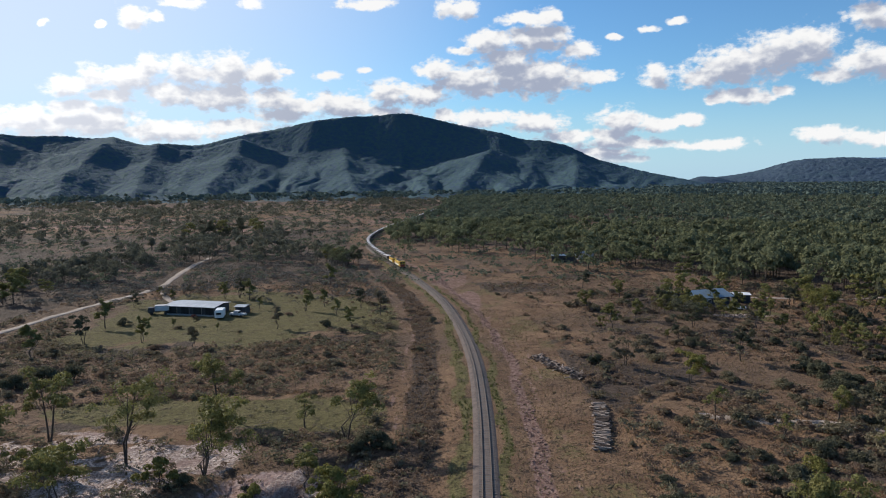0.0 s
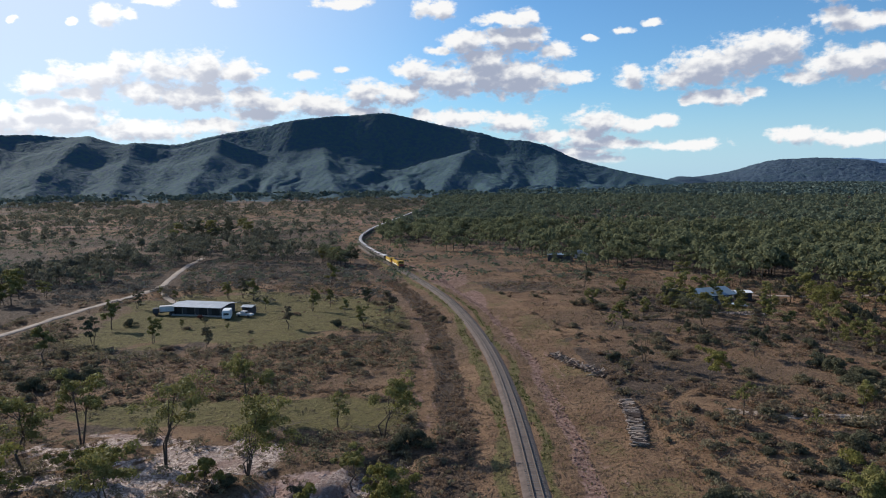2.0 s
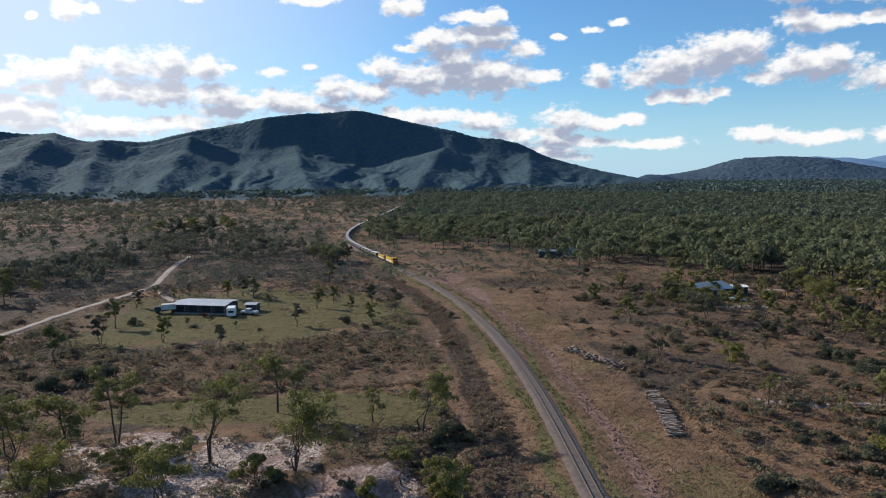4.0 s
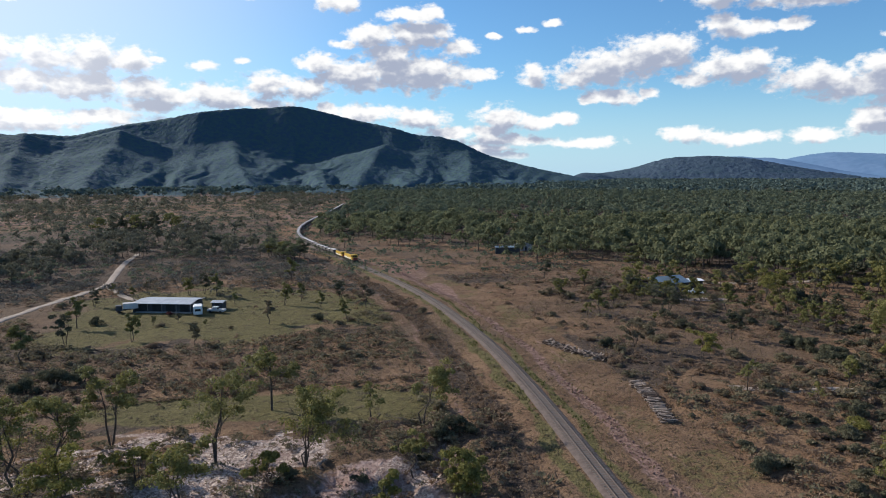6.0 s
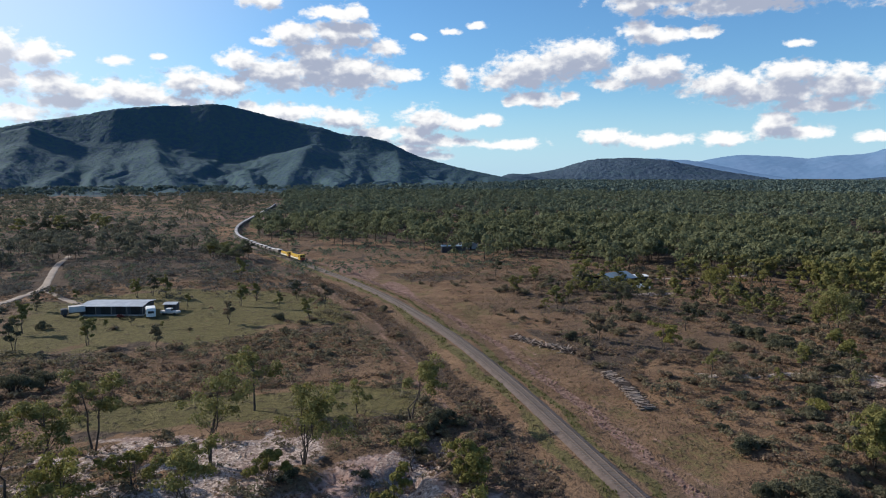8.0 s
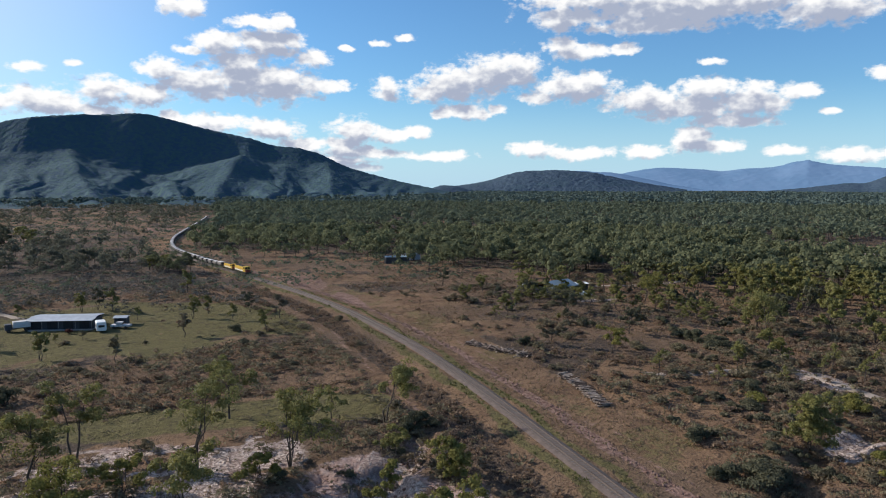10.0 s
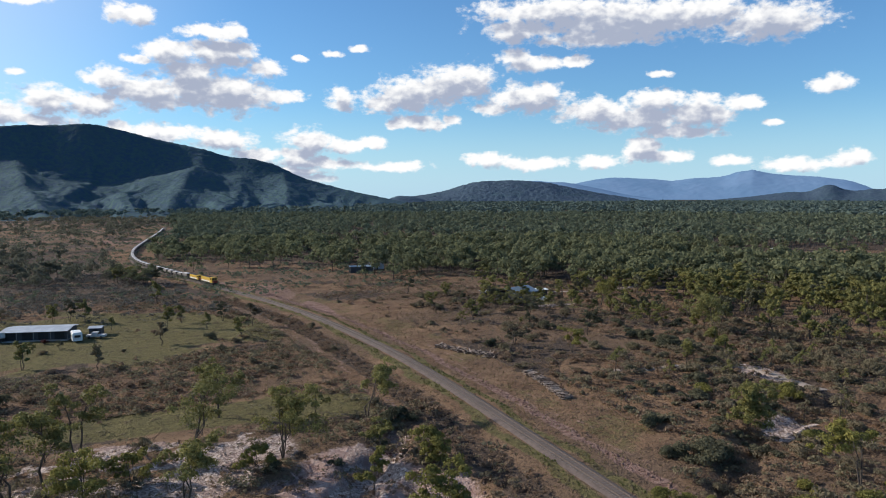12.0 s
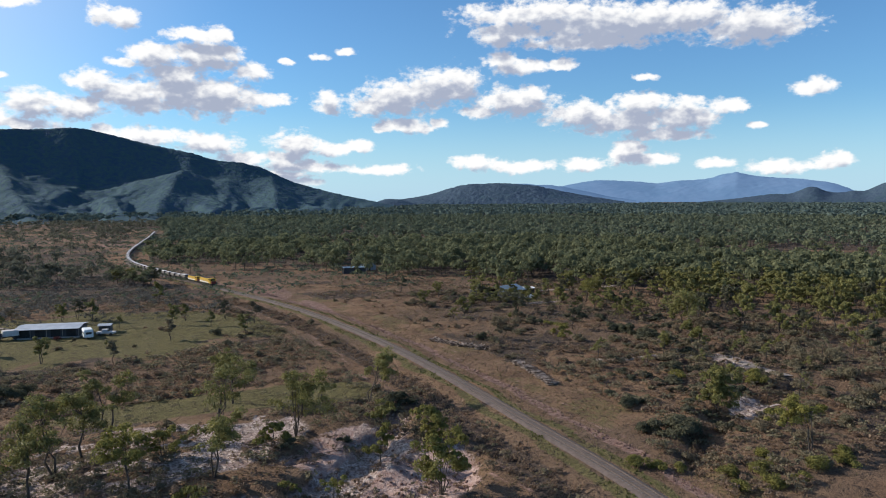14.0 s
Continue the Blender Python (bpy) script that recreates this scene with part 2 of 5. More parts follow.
def mottled(a, b, scale, fine=0.0, depth=0.0):
    """A base colour that wanders between two, with grain."""

    def build(n, shader):
        p = spot(n)
        f = n.ramp(n.noise(p, scale, 5.0, 0.6), 0.3, 0.7)
        if fine:
            g = n.noise(p, fine, 3.0)
            f = n.math("ADD", n.math("MULTIPLY", f, 0.6), n.math("MULTIPLY", g, 0.4))
            if depth:
                bump(n, shader, g, 0.6, depth)
        colour = n.mix(f, (*a, 1.0), (*b, 1.0))
        return colour

    return build


def leafy(name, build, rough=0.6, clear=0.35, spec=0.2):
    """Leaves that let a part of the light through."""
    m = material(name, build, rough, spec=spec)
    n = Nodes(m.node_tree)
    shader, out = m.node_tree.nodes["Principled BSDF"], m.node_tree.nodes["Material Output"]
    through_light, both = n.add("ShaderNodeBsdfTranslucent"), n.add("ShaderNodeMixShader")
    n.join(shader.inputs["Base Color"].links[0].from_socket, through_light.inputs["Color"])
    both.inputs[0].default_value = clear
    n.join(shader.outputs[0], both.inputs[1])
    n.join(through_light.outputs[0], both.inputs[2])
    n.join(both.outputs[0], out.inputs["Surface"])
    return m


def island_tint(a, b, c):
    """Leaves: each clump of its own tint, each tree of its own too."""

    def build(n, shader):
        r = n.add("ShaderNodeNewGeometry").outputs["Random Per Island"]
        o = n.add("ShaderNodeObjectInfo").outputs["Random"]
        first = n.mix(r, (*a, 1.0), (*b, 1.0))
        p = n.add("ShaderNodeNewGeometry").outputs["Position"]
        patch = n.ramp(n.noise(p, 0.09, 2.0), 0.35, 0.7)
        return n.mix(n.math("MULTIPLY", n.math("ADD", o, patch), 0.42), first, (*c, 1.0))

    return build


def attr(n, name):
    node = n.add("ShaderNodeAttribute")
    node.attribute_name = name
    return node.outputs["Fac"]


def ground_colour(n, shader):
    p = spot(n)
    broad, patch, fine = n.noise(p, 0.018, 4.0, 0.6), n.noise(p, 0.11, 5.0, 0.65), n.noise(p, 0.9, 5.0, 0.7)
    tuft = n.noise(p, 2.6, 3.0, 0.7)
    straw = n.mix(n.ramp(patch, 0.3, 0.7), (0.136, 0.079, 0.048), (0.256, 0.158, 0.094))
    straw = n.mix(n.ramp(broad, 0.42, 0.62), straw, (0.144, 0.096, 0.065))
    straw = n.mix(n.ramp(fine, 0.55, 0.75), straw, (0.080, 0.055, 0.043))
    lawn = n.mix(n.ramp(fine, 0.3, 0.7), (0.098, 0.085, 0.036), (0.160, 0.134, 0.058))
    sand = n.mix(n.ramp(tuft, 0.36, 0.60), (0.20, 0.14, 0.115), n.mix(n.ramp(fine, 0.35, 0.6), (0.34, 0.25, 0.21), (0.64, 0.52, 0.45)))
    sand = n.mix(n.ramp(patch, 0.5, 0.7), sand, (0.26, 0.17, 0.145))
    earth = n.mix(n.ramp(fine, 0.3, 0.7), (0.145, 0.080, 0.060), (0.32, 0.205, 0.165))
    clay = n.mix(n.ramp(fine, 0.3, 0.7), (0.27, 0.165, 0.135), (0.50, 0.37, 0.32))
    scrub = n.mix(n.ramp(fine, 0.3, 0.7), (0.054, 0.040, 0.032), (0.120, 0.086, 0.066))
    colour = straw
    layers = (("scrub", scrub), ("lawn", lawn), ("earth", earth), ("clay", clay), ("sand", sand))
    for name, tint in layers[:2]:
        edge = n.math("MULTIPLY_ADD", n.math("SUBTRACT", fine, 0.5), 0.9, attr(n, name))
        colour = n.mix(n.ramp(edge, 0.32, 0.68), colour, tint)
    pale = n.ramp(n.noise(p, 3.4, 3.0, 0.75), 0.58, 0.70)
    colour = n.mix(n.math("MULTIPLY", pale, 0.45), colour, (0.34, 0.245, 0.165))
    clump = n.ramp(n.noise(p, 0.42, 4.0, 0.7, 0.4), 0.54, 0.66)
    colour = n.mix(n.math("MULTIPLY", clump, 0.6), colour, (0.070, 0.052, 0.040))
    speck = n.ramp(tuft, 0.54, 0.66)
    colour = n.mix(n.math("MULTIPLY", speck, 0.65), colour, (0.058, 0.042, 0.029))
    for name, tint in layers[2:]:
        edge = n.math("MULTIPLY_ADD", n.math("SUBTRACT", fine, 0.5), 0.9, attr(n, name))
        colour = n.mix(n.ramp(edge, 0.32, 0.68), colour, tint)
    bump(n, shader, n.math("ADD", n.math("MULTIPLY", tuft, 0.6), n.math("ADD", fine, n.math("MULTIPLY", clump, 0.5))), 1.0, 0.6)
    return colour


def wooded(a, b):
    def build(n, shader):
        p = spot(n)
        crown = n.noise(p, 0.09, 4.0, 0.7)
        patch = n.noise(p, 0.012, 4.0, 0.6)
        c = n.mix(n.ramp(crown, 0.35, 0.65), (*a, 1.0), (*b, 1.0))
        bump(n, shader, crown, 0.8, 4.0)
        # patch tint is blued as well, haze kept in the base colour
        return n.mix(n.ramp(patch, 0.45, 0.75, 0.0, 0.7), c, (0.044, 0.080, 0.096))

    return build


GROUND = material("ground", ground_colour, 0.95, spec=0.1)
# hill canopy colours are blued to stand in for air haze
WOODED_HAZE = material("hazed_wooded_slope", wooded((0.040, 0.070, 0.112), (0.056, 0.102, 0.096)), 0.95, spec=0.1)
WOODED_FAR_HAZE = material("hazed_far_wooded_slope", wooded((0.040, 0.062, 0.100), (0.064, 0.096, 0.125)), 0.95, spec=0.1)
BALLAST = material("ballast", mottled((0.082, 0.060, 0.050), (0.165, 0.124, 0.106), 1.2, 7.0, 0.08))
STEEL = material("rail_steel", mottled((0.055, 0.038, 0.030), (0.11, 0.08, 0.065), 3.0), 0.8)
CONCRETE = material("concrete", mottled((0.24, 0.22, 0.20), (0.40, 0.37, 0.34), 2.0, 30.0))
SLEEPER = material("sleeper_concrete", mottled((0.085, 0.075, 0.068), (0.19, 0.168, 0.155), 0.6, 20.0))
ROAD = material("dirt_road", mottled((0.22, 0.17, 0.135), (0.38, 0.31, 0.255), 0.35, 2.0, 0.1), 0.95)
BARK = material("bark", mottled((0.040, 0.030, 0.024), (0.12, 0.096, 0.078), 1.5, 9.0, 0.03), 0.9)
LEAF = leafy("gum_leaf", island_tint((0.105, 0.105, 0.033), (0.287, 0.257, 0.083), (0.168, 0.162, 0.062)), 0.6)
LEAF_GOLD = leafy("gum_leaf_bright", island_tint((0.125, 0.120, 0.032), (0.285, 0.255, 0.075), (0.165, 0.155, 0.052)), 0.65, 0.35, 0.1)
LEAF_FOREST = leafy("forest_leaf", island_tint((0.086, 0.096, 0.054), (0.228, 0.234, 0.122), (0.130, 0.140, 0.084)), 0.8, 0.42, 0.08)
# middle and far leaves turn bluer with distance: haze painted into their tints
LEAF_MIDDLE_HAZE = leafy("hazed_middle_forest_leaf", island_tint((0.086, 0.106, 0.074), (0.178, 0.192, 0.116), (0.108, 0.128, 0.092)), 0.9, 0.3, 0.04)
LEAF_FAR_HAZE = leafy("hazed_far_forest_leaf", island_tint((0.080, 0.110, 0.100), (0.130, 0.162, 0.130), (0.096, 0.128, 0.116)), 0.9, 0.2, 0.04)
LEAF_WEST = leafy("grey_forest_leaf", island_tint((0.088, 0.090, 0.063), (0.200, 0.190, 0.128), (0.126, 0.122, 0.094)), 0.85, 0.35, 0.05)
LEAF_GREY = leafy("shrub_leaf", island_tint((0.113, 0.106, 0.063), (0.251, 0.217, 0.139), (0.185, 0.137, 0.095)), 0.85, 0.3, 0.06)
LEAF_DARK = leafy("dark_shrub_leaf", island_tint((0.064, 0.068, 0.044), (0.150, 0.145, 0.092), (0.105, 0.100, 0.064)), 0.85, 0.3, 0.06)
DRY = leafy("dry_shrub", island_tint((0.145, 0.095, 0.065), (0.320, 0.228, 0.155), (0.206, 0.139, 0.095)), 0.9)
GREY_TWIG = leafy("grey_twig", island_tint((0.110, 0.098, 0.085), (0.215, 0.195, 0.165), (0.150, 0.140, 0.110)), 0.9, 0.2, 0.05)
STRAW = leafy("straw", island_tint((0.138, 0.100, 0.056), (0.325, 0.237, 0.138), (0.213, 0.175, 0.088)), 0.9)
GREEN_GRASS = leafy("green_grass", island_tint((0.07, 0.085, 0.025), (0.15, 0.155, 0.05), (0.11, 0.11, 0.04)), 0.85)
CLOD = material("earth_clod", mottled((0.115, 0.062, 0.047), (0.25, 0.155, 0.122), 0.5, 6.0, 0.05))
TIMBER = material("weathered_timber", mottled((0.13, 0.115, 0.10), (0.36, 0.32, 0.28), 2.5, 12.0, 0.01))


def old_timber(n, shader):
    p = spot(n)
    grain = n.noise(n.vec("MULTIPLY", p, (1.0, 12.0, 12.0)), 2.0, 4.0)
    pale = n.mix(grain, (0.17, 0.13, 0.105), (0.54, 0.43, 0.35))
    return n.mix(n.ramp(n.add("ShaderNodeObjectInfo").outputs["Random"], 0.25, 0.75), (0.085, 0.064, 0.054), pale)


OLD_TIMBER = material("old_sleeper_timber", old_timber, 0.95, spec=0.05)
IRON = material("corrugated_iron", mottled((0.33, 0.345, 0.37), (0.52, 0.535, 0.56), 0.5, 5.0), 0.5, 0.25)
IRON_BLUE = material("blue_roof", mottled((0.149, 0.211, 0.260), (0.223, 0.285, 0.329), 0.5, 5.0), 0.5, 0.2)
SHED_WALL = material("dark_cladding", mottled((0.035, 0.037, 0.045), (0.07, 0.072, 0.08), 0.6, 6.0), 0.6)
WHITE = material("white_paint", mottled((0.66, 0.66, 0.64), (0.80, 0.80, 0.78), 0.8, 9.0), 0.45)
YELLOW = material("yellow_paint", mottled((0.46, 0.28, 0.03), (0.58, 0.37, 0.05), 0.8, 6.0), 0.5)
MAROON = material("maroon_paint", mottled((0.16, 0.03, 0.02), (0.25, 0.05, 0.03), 0.8, 6.0), 0.45)
WAGON = material("wagon_steel", mottled((0.035, 0.032, 0.032), (0.085, 0.075, 0.070), 0.9, 7.0), 0.7, 0.1)
COVER = material("wagon_cover", mottled((0.44, 0.42, 0.41), (0.62, 0.59, 0.57), 0.7, 6.0), 0.95, spec=0.1)
HOPPER = material("hopper_steel", mottled((0.15, 0.135, 0.125), (0.30, 0.275, 0.255), 0.9, 7.0), 0.8, spec=0.2)
BLACK = material("black_iron", mottled((0.012, 0.012, 0.013), (0.035, 0.033, 0.032), 1.2, 8.0), 0.6)
RUBBER = material("rubber", mottled((0.015, 0.015, 0.015), (0.03, 0.03, 0.03), 4.0), 0.85)
GLASS = material("dark_glass", mottled((0.02, 0.025, 0.03), (0.03, 0.035, 0.04), 1.0), 0.08, spec=0.6)


# aerial haze on rock: put into a blue base colour plus weak blue emission
def far_haze(name, glow):
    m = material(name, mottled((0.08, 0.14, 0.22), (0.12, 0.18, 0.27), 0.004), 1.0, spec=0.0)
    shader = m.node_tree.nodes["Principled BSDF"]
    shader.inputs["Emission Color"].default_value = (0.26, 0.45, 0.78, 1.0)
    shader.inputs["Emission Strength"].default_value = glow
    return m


FAR_HAZE, FAR_HAZE_NEAR = far_haze("far_range_haze", 0.20), far_haze("far_range_spur_haze", 0.16)

# ---------------------------------------------------------------- the lie of the land
TRACK = smooth_line([(5, -80), (14, -20), (19.5, 20), (23.6, 45), (24.9, 60), (26.3, 80), (27.4, 98), (28.5, 120), (28.7, 141), (28.0, 162),
                     (26.9, 178), (25.7, 194), (22.2, 217), (18.3, 238), (13.0, 262), (4.9, 296), (-4, 330), (-11, 362), (-16.5, 395), (-18, 430), (-15.5, 480), (-8, 540),
                     (0.5, 600), (9, 660), (19, 740), (30, 840)], 4.0)
CREEK = smooth_line([(-110, 42), (-70, 52), (-40, 60), (-18, 66), (-6, 73), (2, 82), (9, 91)], 3.0)
CREEK_EAST = smooth_line([(38, 52), (50, 60), (66, 66), (84, 70), (104, 62), (140, 50)], 3.0)


def bare_clay(x, y):
    """Where the creek has eaten the ground down to pink clay."""
    rough = fbm(x / 8, y / 8, 15, 4) - 0.5
    a = np.hypot((x + 1) / 14, (y - 72) / 17) + rough * 0.8
    b = np.hypot((x + 28) / 22, (y - 62) / 12) + rough * 0.9
    return 1 - step(0.75, 1.05, np.minimum(a, b))


def creek_depth(x, y):
    rough = fbm(x / 6, y / 6, 5, 4)
    d = np.abs(beside(CREEK, x, y)) + (rough - 0.5) * 7
    e = np.abs(beside(CREEK_EAST, x, y)) + (rough - 0.5) * 6
    gully = 2.6 * (1 - step(1.2, 5.5, d)) * (0.45 + 0.75 * fbm(x / 4.5, y / 4.5, 9, 3))
    heaps = np.abs(2 * fbm(x / 11, y / 11, 19, 3) - 1)
    bad = bare_clay(x, y) * (2.0 * (1 - np.clip(heaps * 2.4, 0, 1)) + 0.4)
    return np.maximum(gully, bad) + 1.6 * (1 - step(1.0, 5.0, e))


def ground_z(x, y):
    x, y = np.asarray(x, float), np.asarray(y, float)
    near = (1 - step(300, 700, np.hypot(x, y)))
    z = (fbm(x / 30, y / 30, 1, 4) - 0.5) * 1.3 + (fbm(x / 3.2, y / 3.2, 2, 3) - 0.5) * 0.5 * near
    d = np.abs(beside(TRACK[::3], x, y))
    flat = step(3.0, 9.0, d)
    z = z * flat + 0.35 * (1 - flat)
    local = (np.abs(x) < 160) & (y > 20) & (y < 120)
    z = z - np.where(local, creek_depth(x, y), 0.0) * step(4, 10, d)
    return z


def height_at(x, y):
    return float(ground_z(np.array([x]), np.array([y]))[0])


def forest(x, y):
    """How thickly trees stand, from 0 to 1."""
    d = beside(TRACK[::4], x, y)
    r = np.hypot(x, y)
    clear = fbm(x / 55, y / 55, 88, 3)
    edge = np.interp(x, [-20, 20, 60, 100, 130, 150, 170, 260], [345, 335, 305, 240, 205, 150, 70, -100])
    east = step(-8, 14, y - edge + (clear - 0.5) * 40) * (d > 12) * (0.24 + 0.66 * step(20, 120, y - edge))
    house = np.hypot((x - 110) / 22, (y - 205) / 26) < 1
    far_house = np.hypot((x - 335) / 80, (y - 262) / 46) < 1
    east = np.where(house, 0.0, np.where(far_house, east * 0.10, east))
    west = (d < -14) * np.where(y < 270, 0.02, np.where(y < 520, 0.5 * step(265, 330, y), np.where(y < 820, 0.36, 0.36 + 0.54 * step(820, 1000, y))))
    west = west * step(0.34, 0.56, clear) * np.where((x > -95) & (y < 300), 0.15, 1.0)
    west = np.maximum(west, 0.6 * (x < -95) * (y > 170) * (y < 420) * step(0.36, 0.56, clear))
    pale = np.hypot((x - 205) / 140, (y - 1262) / 62) < 0.6 + 0.7 * clear
    east = np.where(pale, east * 0.12, east)
    gap = np.where((r > 420) & (r < 1100) & (x > 0), 1 - 0.75 * step(0.62, 0.68, fbm(x / 70, y / 90, 99, 3)), 1.0)
    return np.maximum(east * gap, west)


def spaced(inner, fine, outer, growth):
    a, b = inner
    middle = np.arange(a, b + fine / 2, fine)
    low, high, s, t = [], [], fine, fine
    while (low[-1] if low else a) > outer[0]:
        s *= growth
        low.append((low[-1] if low else a) - s)
    while (high[-1] if high else middle[-1]) < outer[1]:
        t *= growth
        high.append((high[-1] if high else middle[-1]) + t)
    return np.concatenate([low[::-1], middle, high])


def build_ground():
    xs, ys = spaced((-112, 140), 1.2, (-5200, 5200), 1.07), spaced((30, 230), 1.2, (-1500, 5200), 1.06)
    x, y = [a.ravel() for a in np.meshgrid(xs, ys)]
    z = ground_z(x, y)
    i = np.arange(len(xs) * len(ys)).reshape(len(ys), len(xs))
    faces = np.stack([i[:-1, :-1], i[:-1, 1:], i[1:, 1:], i[1:, :-1]], -1).reshape(-1, 4)
    mesh = mesh_from("ground", np.stack([x, y, z], 1), faces, [GROUND], smooth=True)
    d = beside(TRACK, x, y)
    wob = (fbm(x / 12, y / 12, 21, 4) - 0.5)
    far = np.hypot(x, y)

    def band(a, b, soft=0.8):
        return step(a - soft, a + soft, d + wob * 3) * (1 - step(b - soft, b + soft, d + wob * 3))

    def blob(cx, cy, rx, ry, ragged=0.7):
        return 1 - step(0.75, 1.1, np.hypot((x - cx) / rx, (y - cy) / ry) + wob * ragged)

    along = (y < 330)
    scrub = band(-13.0, -7.2) * along * 0.9 + 0.8 * (fbm(x / 22, y / 22, 31, 4) > 0.60) * (np.abs(d) > 18)
    wooded_floor = forest(x, y)
    scrub = np.maximum(scrub, 0.66 * (d < -16) * np.maximum(step(225, 260, y), (x < -93) * step(150, 185, y)) * (1 - 0.45 * step(420, 560, y)) * (0.6 + 0.6 * fbm(x / 25, y / 25, 33, 3)))
    scrub = np.maximum(scrub, np.clip(wooded_floor * 0.9, 0, 0.7) * (far > 260))
    lawn = np.maximum.reduce([blob(-38, 196, 42, 42), 0.75 * blob(-14, 112.5, 34, 9.5), 0.75 * blob(2, 190, 14, 22), 1.3 * blob(109, 189, 7, 12, 0.3),
                              1.1 * (band(-4.4, -2.0, 0.5) + band(2.0, 3.6, 0.5)) * along * (0.35 + fbm(x / 9, y / 9, 41, 3))])
    lawn = np.where((np.abs(d) < 16) & (np.abs(d) > 5.5), lawn * 0.3, lawn)
    lawn = np.maximum(lawn, 0.5 * band(9.0, 21, 2.0) * (y < 250) * step(0.36, 0.56, fbm(x / 11, y / 11, 43, 3)))
    earth = np.maximum.reduce([band(6.0, 8.4, 0.5) * along * 0.85, 0.62 * (band(9.6, 10.1, 0.35) + band(11.4, 11.9, 0.35)) * (y < 210), 0.62 * (band(-13.2, -12.5, 0.35) + band(-15.2, -14.5, 0.35)) * along, 0.9 * blob(32, 219, 3.5, 16, 0.4), 0.55 * blob(25, 262, 9, 26), 0.75 * blob(-290, 560, 130, 26), 0.8 * blob(-113, 507, 42, 15), 0.8 * blob(-12, 584, 24, 34), 0.7 * blob(-330, 660, 220, 24), 0.6 * blob(-145, 1177, 120, 40), 0.9 * blob(205, 1265, 150, 60),
                               0.45 * step(0.6, 0.72, fbm(x / 130, y / 130, 55, 4)) * (far > 420) * (x < 0)])
    depth = np.where((np.abs(x) < 160) & (y > 20) & (y < 120), creek_depth(x, y), 0.0)
    clay = np.where((y > 20) & (y < 120), bare_clay(x, y), 0.0)
    sand = np.maximum.reduce([step(0.7, 1.4, depth) * (x < 40) * (np.abs(beside(CREEK, x, y)) < 3.5), 0.9 * step(0.4, 1.0, depth) * blob(68, 66, 6, 5, 0.3), 1.0 * blob(-30, 92, 24, 14) * (fbm(x / 7, y / 3, 61, 4) > 0.42),
                              0.9 * blob(-52, 78, 24, 14) * (fbm(x / 7, y / 3, 61, 4) > 0.44), 0.8 * blob(92.5, 92, 4.5, 9), 0.9 * blob(69.5, 67.5, 5, 4, 0.4), 1.0 * blob(1.5, 81, 4.5, 10, 1.2) * (fbm(x / 5, y / 5, 63, 3) > 0.42), 0.7 * blob(330, 258, 45, 26), 0.6 * blob(105, 186, 10, 3)])
    for name, values in (("scrub", scrub), ("lawn", lawn), ("earth", earth), ("clay", clay), ("sand", sand)):
        layer = mesh.attributes.new(name, "FLOAT", "POINT")
        layer.data.foreach_set("value", np.clip(values, 0, 1).astype(np.float32))
    return tagged(new("ground", mesh), "dry grassy plain with scrub, mown green patches and pale sand", "ground", kind="structure")


build_ground()


